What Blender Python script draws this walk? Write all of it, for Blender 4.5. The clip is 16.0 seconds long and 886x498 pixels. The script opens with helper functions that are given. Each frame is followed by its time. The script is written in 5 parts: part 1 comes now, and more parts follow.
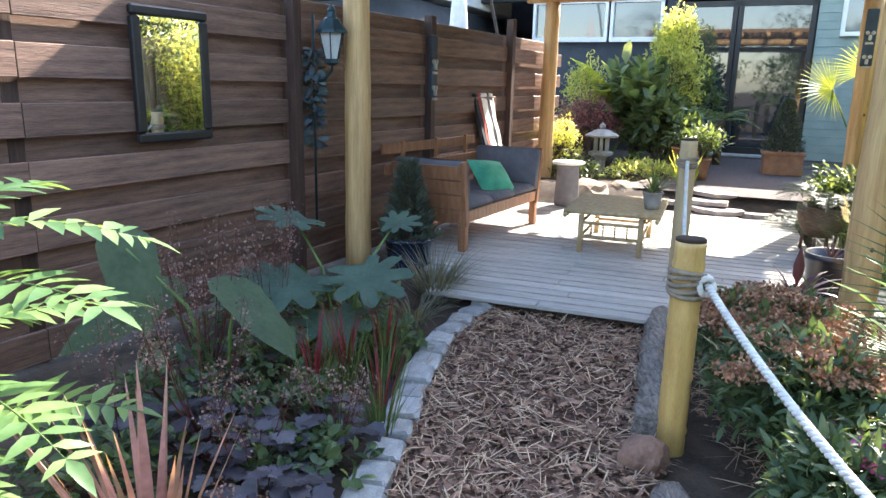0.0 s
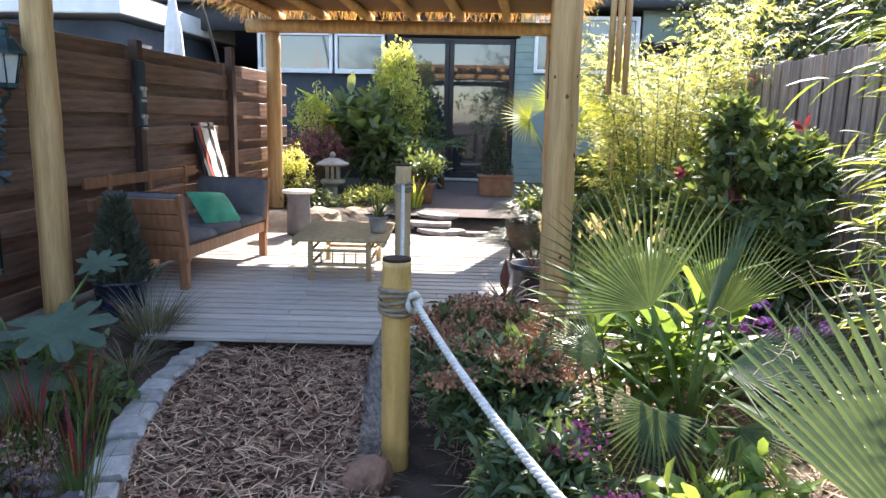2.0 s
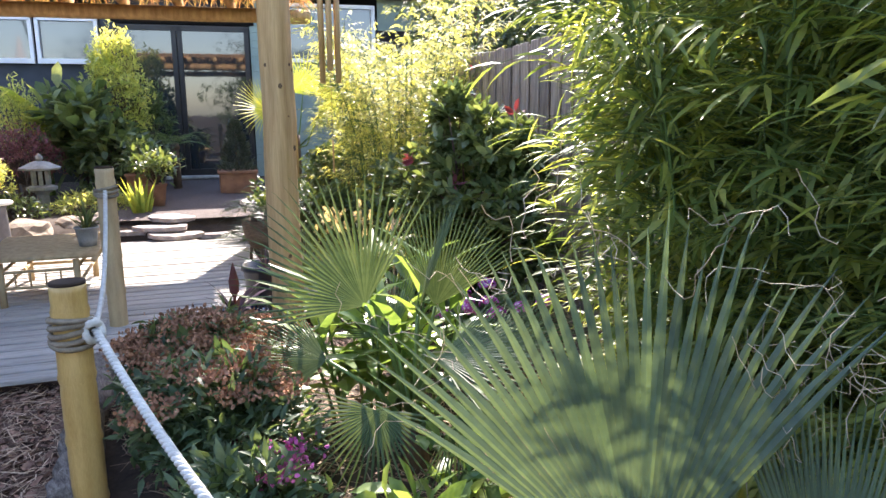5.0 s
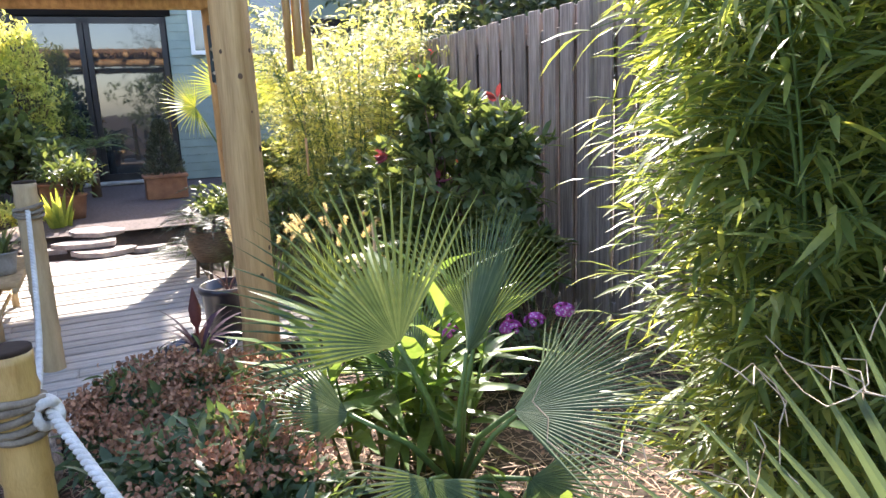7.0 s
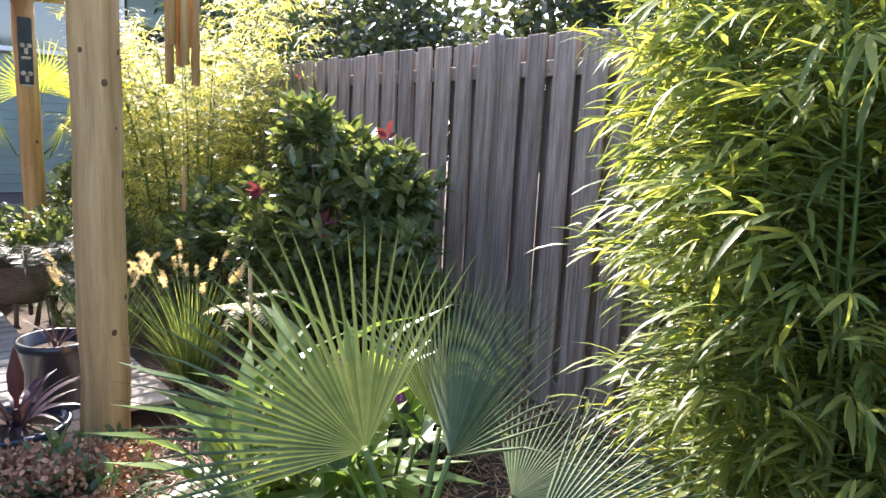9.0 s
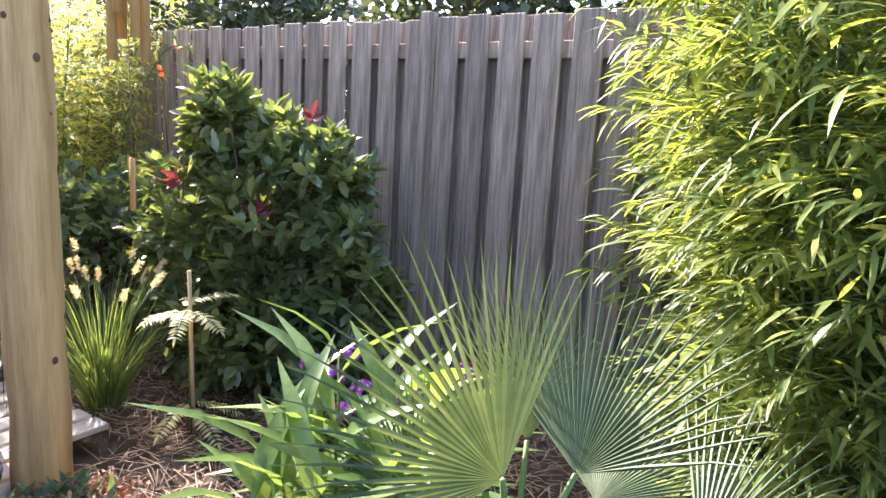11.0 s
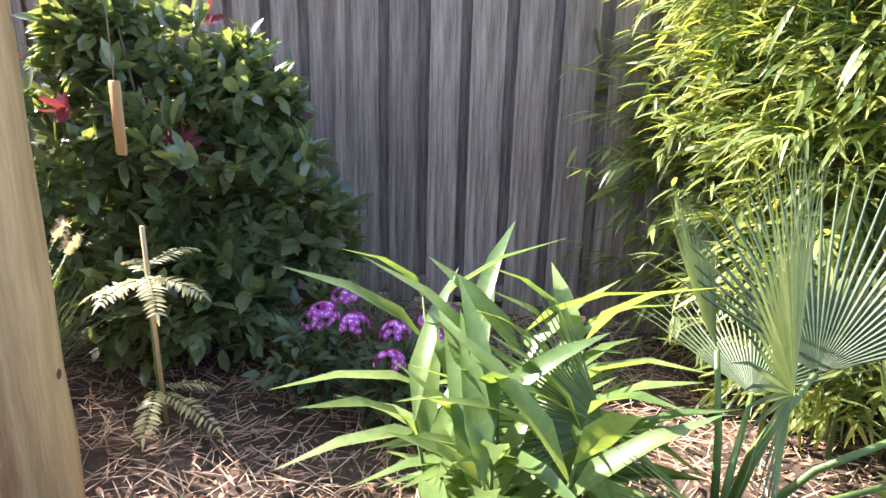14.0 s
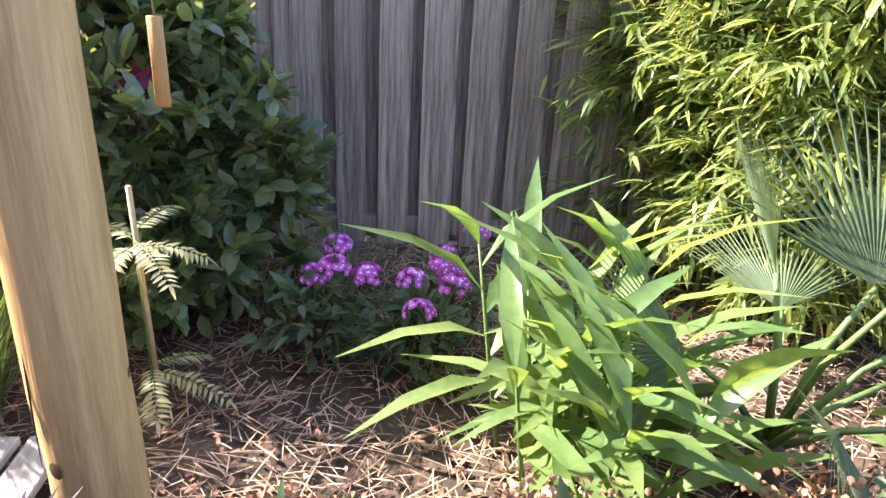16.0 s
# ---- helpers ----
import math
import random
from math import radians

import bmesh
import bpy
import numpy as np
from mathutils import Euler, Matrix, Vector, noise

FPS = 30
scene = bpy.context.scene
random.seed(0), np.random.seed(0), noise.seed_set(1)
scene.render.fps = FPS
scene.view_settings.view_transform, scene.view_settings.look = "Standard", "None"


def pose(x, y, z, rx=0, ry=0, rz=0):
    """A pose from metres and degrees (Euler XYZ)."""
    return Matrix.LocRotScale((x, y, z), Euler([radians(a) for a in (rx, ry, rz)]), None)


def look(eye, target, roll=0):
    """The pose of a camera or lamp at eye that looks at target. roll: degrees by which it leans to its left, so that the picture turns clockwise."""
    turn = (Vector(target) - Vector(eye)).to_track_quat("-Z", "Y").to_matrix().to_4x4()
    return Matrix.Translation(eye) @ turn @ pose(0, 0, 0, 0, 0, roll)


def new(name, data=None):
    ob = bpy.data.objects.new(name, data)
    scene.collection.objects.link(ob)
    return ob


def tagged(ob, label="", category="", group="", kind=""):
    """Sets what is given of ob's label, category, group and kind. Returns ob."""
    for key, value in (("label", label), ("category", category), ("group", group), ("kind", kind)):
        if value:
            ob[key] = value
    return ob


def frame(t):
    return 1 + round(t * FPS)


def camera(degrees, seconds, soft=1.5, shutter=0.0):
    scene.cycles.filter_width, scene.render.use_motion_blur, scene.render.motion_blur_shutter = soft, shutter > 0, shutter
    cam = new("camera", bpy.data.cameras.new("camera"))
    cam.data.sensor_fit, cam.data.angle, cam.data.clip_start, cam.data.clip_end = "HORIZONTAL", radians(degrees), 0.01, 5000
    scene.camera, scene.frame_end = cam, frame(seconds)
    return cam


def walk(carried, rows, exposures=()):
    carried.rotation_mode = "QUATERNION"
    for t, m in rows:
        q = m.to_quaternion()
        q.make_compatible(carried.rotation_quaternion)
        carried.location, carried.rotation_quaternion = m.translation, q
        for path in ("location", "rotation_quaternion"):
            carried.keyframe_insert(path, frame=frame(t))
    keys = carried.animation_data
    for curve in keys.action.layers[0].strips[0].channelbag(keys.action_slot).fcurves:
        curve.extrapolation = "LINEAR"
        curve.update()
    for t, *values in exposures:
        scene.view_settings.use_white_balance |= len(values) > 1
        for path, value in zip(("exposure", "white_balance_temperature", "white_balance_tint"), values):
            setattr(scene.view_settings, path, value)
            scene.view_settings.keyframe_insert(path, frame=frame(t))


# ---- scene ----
cam = camera(65.1, 16.0)
# seconds, x, y, z, tilt, lean, turn
STEPS = [
    (0.0, 0.012, 0.006, 1.517, 76.62, -1.22, 1.19),
    (0.5, 0.008, -0.034, 1.535, 79.17, -1.09, 0.59),
    (1.0, 0.039, -0.021, 1.519, 78.89, -1.12, -1.0),
    (1.5, 0.119, -0.006, 1.516, 79.14, -0.94, -9.78),
    (2.0, 0.172, 0.003, 1.505, 79.51, -1.32, -19.74),
    (2.5, 0.169, 0.003, 1.525, 79.46, -3.14, -28.2),
    (3.0, 0.169, -0.022, 1.543, 81.07, -1.98, -32.07),
    (3.5, 0.226, -0.03, 1.541, 81.24, -1.65, -36.44),
    (4.0, 0.303, -0.033, 1.52, 79.5, -0.73, -40.65),
    (4.5, 0.442, -0.022, 1.512, 78.9, -0.14, -38.72),
    (7.0, 0.55, 0.75, 1.512, 77.9, 2.3, -45.98),
    (7.5, 0.598, 0.832, 1.495, 78.36, -0.1, -47.51),
    (8.0, 0.613, 0.986, 1.518, 80.18, -1.58, -50.72),
    (8.5, 0.607, 1.274, 1.539, 81.18, -1.16, -57.82),
    (9.0, 0.603, 1.408, 1.533, 80.67, -2.84, -60.93),
    (11.5, 0.468, 2.392, 1.58, 79.07, -2.22, -79.16),
    (12.0, 0.582, 2.594, 1.596, 78.92, -1.43, -81.89),
    (12.5, 0.636, 2.708, 1.565, 78.01, -1.6, -89.14),
    (13.0, 0.575, 2.931, 1.561, 78.11, -1.41, -94.41),
    (13.5, 0.585, 3.102, 1.539, 77.61, -2.06, -95.11),
    (14.0, 0.724, 3.309, 1.502, 72.29, -1.58, -99.0),
    (14.5, 0.84, 3.495, 1.498, 70.68, -2.69, -98.99),
    (15.0, 0.897, 3.788, 1.52, 68.48, -1.65, -105.3),
    (15.5, 0.947, 3.918, 1.525, 67.21, -3.37, -111.46),
    (16.0, 1.024, 3.94, 1.512, 66.45, -2.83, -113.75),
]
walk(cam, [(r[0], pose(*r[1:])) for r in STEPS], exposures=[(0, 2.6, 6500, 11), (1.5, 2.25, 6500, 13), (3, 2.1, 6500, 17), (7, 2.25, 6500, 19), (9, 2.2, 6500, 20), (11.5, 2.65, 6500, 21), (16, 2.75, 6500, 22)])

# ---- light ----
SUN_TURN, SUN_UP = radians(40), radians(36.7)
world = bpy.data.worlds.new("sky")
scene.world = world
world.use_nodes = True
wn = world.node_tree.nodes
sky = wn.new("ShaderNodeTexSky")
sky.sky_type, sky.sun_disc = "NISHITA", False
sky.sun_elevation, sky.sun_rotation = SUN_UP, SUN_TURN
world.node_tree.links.new(sky.outputs[0], wn["Background"].inputs[0])
wn["Background"].inputs[1].default_value = 0.15
sun = new("sun", bpy.data.lights.new("sun", "SUN"))
sun.data.energy, sun.data.angle, sun.data.color = 4.2, radians(0.53), (1.0, 0.93, 0.82)
to_sun = Vector((math.sin(SUN_TURN) * math.cos(SUN_UP), math.cos(SUN_TURN) * math.cos(SUN_UP), math.sin(SUN_UP)))
sun.matrix_world = look(to_sun * 40, (0, 0, 0))

# ---- materials ----
def mat(name, a, b=None, rough=0.7, scale=8.0, stretch=(1, 1, 1), bump=0.2, fine=60.0, metal=0.0, rand=0.0, leaf=0.0, spec=0.4, island=False, coat=0.0):
    """Two tones mixed by coarse and fine noise, with relief; leaf: share of light let through."""
    m = bpy.data.materials.new(name)
    m.use_nodes = True
    nt = m.node_tree
    n, link = nt.nodes, nt.links.new
    bs = n["Principled BSDF"]
    b = b or tuple(c * 0.6 for c in a)
    tc, mp = n.new("ShaderNodeTexCoord"), n.new("ShaderNodeMapping")
    mp.inputs["Scale"].default_value = stretch
    link(tc.outputs["Object"], mp.inputs[0])
    n1, n2 = n.new("ShaderNodeTexNoise"), n.new("ShaderNodeTexNoise")
    n1.inputs["Scale"].default_value, n1.inputs["Detail"].default_value = scale, 5
    n2.inputs["Scale"].default_value, n2.inputs["Detail"].default_value = fine, 3
    link(mp.outputs[0], n1.inputs[0]); link(mp.outputs[0], n2.inputs[0])
    add = n.new("ShaderNodeMath"); add.operation = "MULTIPLY_ADD"
    link(n2.outputs[0], add.inputs[0]); add.inputs[1].default_value = 0.45; link(n1.outputs[0], add.inputs[2])
    ramp = n.new("ShaderNodeValToRGB")
    ramp.color_ramp.elements[0].position, ramp.color_ramp.elements[1].position = 0.5, 0.92
    ramp.color_ramp.elements[0].color, ramp.color_ramp.elements[1].color = (*b, 1), (*a, 1)
    link(add.outputs[0], ramp.inputs[0])
    col = ramp.outputs[0]
    if rand:
        hsv = n.new("ShaderNodeHueSaturation")
        src = n.new("ShaderNodeNewGeometry").outputs["Random Per Island"] if island else n.new("ShaderNodeObjectInfo").outputs["Random"]
        mr = n.new("ShaderNodeMapRange")
        mr.inputs[3].default_value, mr.inputs[4].default_value = 1 - rand, 1 + rand
        link(src, mr.inputs[0]); link(mr.outputs[0], hsv.inputs["Value"]); link(col, hsv.inputs["Color"])
        if leaf:
            m2 = n.new("ShaderNodeMapRange")
            m2.inputs[3].default_value, m2.inputs[4].default_value = 0.5 + rand * 0.07, 0.5 - rand * 0.07
            link(src, m2.inputs[0]); link(m2.outputs[0], hsv.inputs["Hue"])
        col = hsv.outputs[0]
    link(col, bs.inputs["Base Color"])
    bs.inputs["Roughness"].default_value, bs.inputs["Metallic"].default_value = rough, metal
    bs.inputs["Specular IOR Level"].default_value = spec
    bs.inputs["Coat Weight"].default_value = coat
    if bump:
        bp = n.new("ShaderNodeBump")
        bp.inputs["Strength"].default_value, bp.inputs["Distance"].default_value = bump, 0.01
        link(add.outputs[0], bp.inputs["Height"]); link(bp.outputs[0], bs.inputs["Normal"])
    if leaf:
        tr, mx = n.new("ShaderNodeBsdfTranslucent"), n.new("ShaderNodeMixShader")
        warm = n.new("ShaderNodeMix"); warm.data_type, warm.blend_type = "RGBA", "MULTIPLY"
        warm.inputs[0].default_value = 1.0
        link(col, warm.inputs[6]); warm.inputs[7].default_value = (2.3, 2.0, 0.9, 1)
        link(warm.outputs[2], tr.inputs[0])
        mx.inputs[0].default_value = leaf
        link(bs.outputs[0], mx.inputs[1]); link(tr.outputs[0], mx.inputs[2])
        link(mx.outputs[0], n["Material Output"].inputs[0])
    return m


def glass(name, tint, rough=0.02):
    m = mat(name, tint, tint, rough, bump=0.02, fine=3, spec=0.9)
    m.node_tree.nodes["Principled BSDF"].inputs["Coat Weight"].default_value = 0.6
    return m


TONE = lambda c: (min(1, c[0] * 1.35 + 0.008), c[1] * 1.05, min(1, c[2] * 1.4 + 0.008))
G = lambda name, a, b, **k: mat(name, TONE(a), TONE(b), **{**dict(rough=0.42, leaf=0.35, rand=0.35, island=True, bump=0.1, scale=6, fine=40), **k})
BARK = mat("bark mulch", (0.16, 0.085, 0.055), (0.05, 0.028, 0.02), 0.9, 6, bump=0.8, fine=45)
CHIP = mat("bark chip", (0.30, 0.17, 0.115), (0.12, 0.06, 0.04), 0.8, 30, rand=0.55, island=True, bump=0.4)
STRAW = mat("straw", (0.56, 0.40, 0.27), (0.36, 0.23, 0.14), 0.7, 30, rand=0.4, island=True)
SOIL = mat("soil", (0.10, 0.07, 0.05), (0.035, 0.024, 0.018), 0.95, 5, bump=0.9, fine=50)
GRAVEL = mat("gravel", (0.17, 0.13, 0.12), (0.06, 0.048, 0.045), 0.9, 30, bump=1.0, fine=140)
STONE = mat("granite sett", (0.42, 0.41, 0.39), (0.24, 0.23, 0.22), 0.85, 14, bump=0.6, fine=120, rand=0.18)
ROCK = mat("boulder", (0.42, 0.34, 0.26), (0.20, 0.15, 0.11), 0.9, 6, bump=0.8, fine=50)
SLATE = mat("slate", (0.46, 0.40, 0.36), (0.24, 0.20, 0.19), 0.75, 9, bump=0.5, fine=60, rand=0.2)
DECKW = mat("weathered decking", (0.55, 0.52, 0.475), (0.36, 0.33, 0.295), 0.75, 5, (1, 14, 8), 0.35, 30, rand=0.14)
STAIN = mat("dark stained plank", (0.235, 0.135, 0.095), (0.085, 0.048, 0.035), 0.5, 2.5, (1, 14, 14), 0.4, 20, rand=0.28)
STAIND = mat("dark stained post", (0.075, 0.04, 0.028), (0.035, 0.018, 0.014), 0.6, 4, (10, 10, 1), 0.3, 20)
GREYW = mat("grey weathered plank", (0.46, 0.375, 0.32), (0.14, 0.105, 0.085), 0.85, 2.6, (16, 16, 0.7), 0.8, 16, rand=0.2)
LOGW = mat("pine pole", (0.62, 0.40, 0.18), (0.36, 0.205, 0.08), 0.6, 2.2, (9, 9, 0.55), 0.35, 16, rand=0.08)
KNOT = mat("knot", (0.16, 0.09, 0.045), (0.06, 0.03, 0.015), 0.7)
CRACK = mat("crack", (0.05, 0.03, 0.018), None, 0.9)
BAMB = mat("bamboo cane", (0.68, 0.46, 0.17), (0.48, 0.29, 0.09), 0.4, 3, (8, 8, 1), 0.1, 40, coat=0.2)
BAMBG = mat("grey bamboo", (0.55, 0.41, 0.23), (0.38, 0.27, 0.14), 0.7, 3, (8, 8, 1), 0.1, 40)
ROPEW = mat("white rope", (0.78, 0.76, 0.70), (0.55, 0.53, 0.48), 0.85, 30, bump=0.5, fine=200)
ROPEB = mat("hemp rope", (0.34, 0.28, 0.20), (0.19, 0.15, 0.11), 0.9, 30, bump=0.6, fine=200)
SOFAW = mat("reddish hardwood", (0.36, 0.17, 0.085), (0.21, 0.088, 0.042), 0.45, 3, (10, 10, 1), 0.2, 25, rand=0.12)
CUSH = mat("grey cushion", (0.165, 0.155, 0.165), (0.115, 0.11, 0.118), 0.95, 12, bump=0.3, fine=300)
PILLOW = mat("green pillow", (0.10, 0.46, 0.27), (0.035, 0.25, 0.14), 0.7, 6, bump=0.2, fine=150)
WHITE = mat("white paint", (0.82, 0.82, 0.80), (0.70, 0.70, 0.69), 0.5, 4, bump=0.05)
CLOTH = mat("white canvas", (0.80, 0.78, 0.74), (0.66, 0.64, 0.6), 0.9, 10, bump=0.2)
CLOTHR = mat("red stripe", (0.40, 0.07, 0.05), None, 0.9)
CLOTHK = mat("dark stripe", (0.03, 0.03, 0.04), None, 0.9)
GREENW = mat("green clapboard", (0.27, 0.34, 0.30), (0.21, 0.27, 0.24), 0.6, 3, bump=0.1, rand=0.05)
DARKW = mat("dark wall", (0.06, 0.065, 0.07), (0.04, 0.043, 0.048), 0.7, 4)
BLACK = mat("black frame", (0.022, 0.02, 0.02), (0.012, 0.011, 0.011), 0.45, 5, bump=0.1)
IRON = mat("dark green iron", (0.03, 0.055, 0.055), (0.015, 0.03, 0.03), 0.45, 12, bump=0.2, metal=0.4)
LENS = mat("frosted lamp glass", (0.55, 0.56, 0.52), (0.42, 0.43, 0.4), 0.25, 6, bump=0.05)
PANE = glass("dark window pane", (0.020, 0.026, 0.028))
PANEL = glass("grey window pane", (0.05, 0.065, 0.075), 0.05)
POTK = mat("black glazed pot", (0.03, 0.032, 0.04), (0.018, 0.018, 0.024), 0.3, 8, bump=0.08, coat=0.3)
POTB = mat("blue glazed pot", (0.025, 0.04, 0.08), (0.012, 0.02, 0.04), 0.25, 8, bump=0.08, coat=0.4)
TERRA = mat("terracotta", (0.42, 0.22, 0.13), (0.28, 0.14, 0.09), 0.85, 9)
WICKER = mat("wicker", (0.20, 0.13, 0.08), (0.08, 0.05, 0.03), 0.8, 20, (1, 1, 6), 0.7, 60)
GREYS = mat("carved grey stone", (0.40, 0.39, 0.36), (0.24, 0.235, 0.22), 0.9, 10, bump=0.5, fine=90)
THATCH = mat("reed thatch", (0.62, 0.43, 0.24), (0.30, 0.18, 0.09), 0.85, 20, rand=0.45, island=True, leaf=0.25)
# thatch tones darkened to carry the shade under the roof
THATCH_SHADED = mat("shade-darkened thatch underside", (0.36, 0.24, 0.14), (0.15, 0.09, 0.05), 0.95, 9, (3, 30, 3), 0.8, 60)
STEM = mat("green stem", (0.14, 0.22, 0.06), (0.07, 0.12, 0.03), 0.5)
TWIG = mat("brown twig", (0.16, 0.10, 0.06), (0.07, 0.045, 0.03), 0.8)
REDSTEM = mat("dark red stem", (0.16, 0.05, 0.04), (0.08, 0.025, 0.02), 0.7)
L_SUMAC = G("fresh pinnate leaf", (0.12, 0.26, 0.07), (0.06, 0.17, 0.035))
L_BAMBOO = G("bamboo leaf", (0.175, 0.285, 0.065), (0.085, 0.18, 0.038), rand=0.45, leaf=0.48)
L_YELLOW = G("pale bamboo leaf", (0.34, 0.46, 0.16), (0.21, 0.34, 0.09), rand=0.3, leaf=0.58)
L_GLOSS = G("glossy laurel leaf", (0.115, 0.205, 0.065), (0.055, 0.12, 0.035), rough=0.26, spec=0.7, leaf=0.36)
L_RED = G("young red leaf", (0.15, 0.04, 0.036), (0.09, 0.025, 0.022), rough=0.3, leaf=0.15)
L_ORANGE = G("orange leaf", (0.75, 0.16, 0.03), (0.55, 0.08, 0.02))
L_PALM = G("palm segment", (0.075, 0.15, 0.05), (0.04, 0.095, 0.03), rough=0.5, spec=0.3, rand=0.25, leaf=0.18)
L_BLUE = G("blue green palm segment", (0.07, 0.15, 0.07), (0.036, 0.09, 0.042), rough=0.36, rand=0.2, leaf=0.24)
L_FIBRE = mat("pale palm fibre", (0.62, 0.52, 0.38), (0.42, 0.33, 0.22), 0.7)
L_GINGER = G("broad ginger leaf", (0.12, 0.25, 0.06), (0.06, 0.15, 0.03), rough=0.3, rand=0.25, leaf=0.4)
L_SPIR = G("spirea leaf", (0.075, 0.16, 0.055), (0.038, 0.095, 0.03), rand=0.4)
F_SPIR = mat("faded brown flower", (0.46, 0.25, 0.15), (0.29, 0.14, 0.08), 0.95, 20, rand=0.4, island=True)
L_BIG = G("large soft leaf", (0.055, 0.125, 0.06), (0.03, 0.075, 0.035), rough=0.6, spec=0.25, rand=0.15, leaf=0.25)
L_PADDLE = G("paddle leaf", (0.065, 0.135, 0.05), (0.035, 0.085, 0.03), rough=0.6, spec=0.25, rand=0.15)
L_HEU = G("purple heuchera leaf", (0.055, 0.075, 0.06), (0.028, 0.036, 0.034), rough=0.4, leaf=0.12)
F_HEU = mat("dusky pink bead", (0.30, 0.19, 0.155), (0.17, 0.10, 0.085), 0.9, rand=0.4, island=True)
L_BRONZE = G("bronze strap leaf", (0.38, 0.29, 0.19), (0.20, 0.14, 0.09), leaf=0.2)
L_GRASS = G("grass blade", (0.095, 0.19, 0.05), (0.05, 0.115, 0.028), rand=0.45, leaf=0.4)
L_GREYGRASS = G("grey green grass blade", (0.16, 0.21, 0.12), (0.07, 0.11, 0.06), rand=0.4)
L_BLOOD = G("red grass blade", (0.20, 0.035, 0.03), (0.11, 0.02, 0.018), leaf=0.3)
F_PLUME = mat("pale grass plume", (0.70, 0.64, 0.55), (0.52, 0.46, 0.38), 0.95, leaf=0.4, rand=0.2, island=True)
F_PHLOX = mat("purple phlox petal", (0.55, 0.13, 0.62), (0.42, 0.07, 0.5), 0.7, rand=0.25, island=True, leaf=0.3)
F_EYE = mat("pale petal eye", (0.86, 0.70, 0.88), (0.8, 0.6, 0.82), 0.7)
L_CONIFER = G("conifer needle", (0.075, 0.125, 0.06), (0.035, 0.065, 0.03), rand=0.3, leaf=0.1)
L_MAPLE = G("bronze maple leaf", (0.20, 0.11, 0.085), (0.10, 0.05, 0.045), rand=0.35)
L_BANANA = G("banana leaf", (0.25, 0.36, 0.06), (0.11, 0.22, 0.04), rand=0.2, leaf=0.5)
L_MID = G("mixed green leaf", (0.11, 0.20, 0.06), (0.05, 0.11, 0.03), rand=0.4)
L_TREE = G("dark tree leaf", (0.05, 0.10, 0.035), (0.02, 0.05, 0.018), rand=0.4, leaf=0.25)
L_MIMOSA = G("ferny pale leaf", (0.45, 0.58, 0.28), (0.32, 0.44, 0.18), leaf=0.5)
L_BROM = G("dark bromeliad leaf", (0.06, 0.05, 0.05), (0.03, 0.03, 0.03), leaf=0.1)

# ---- builders ----
rng = np.random.default_rng(7)


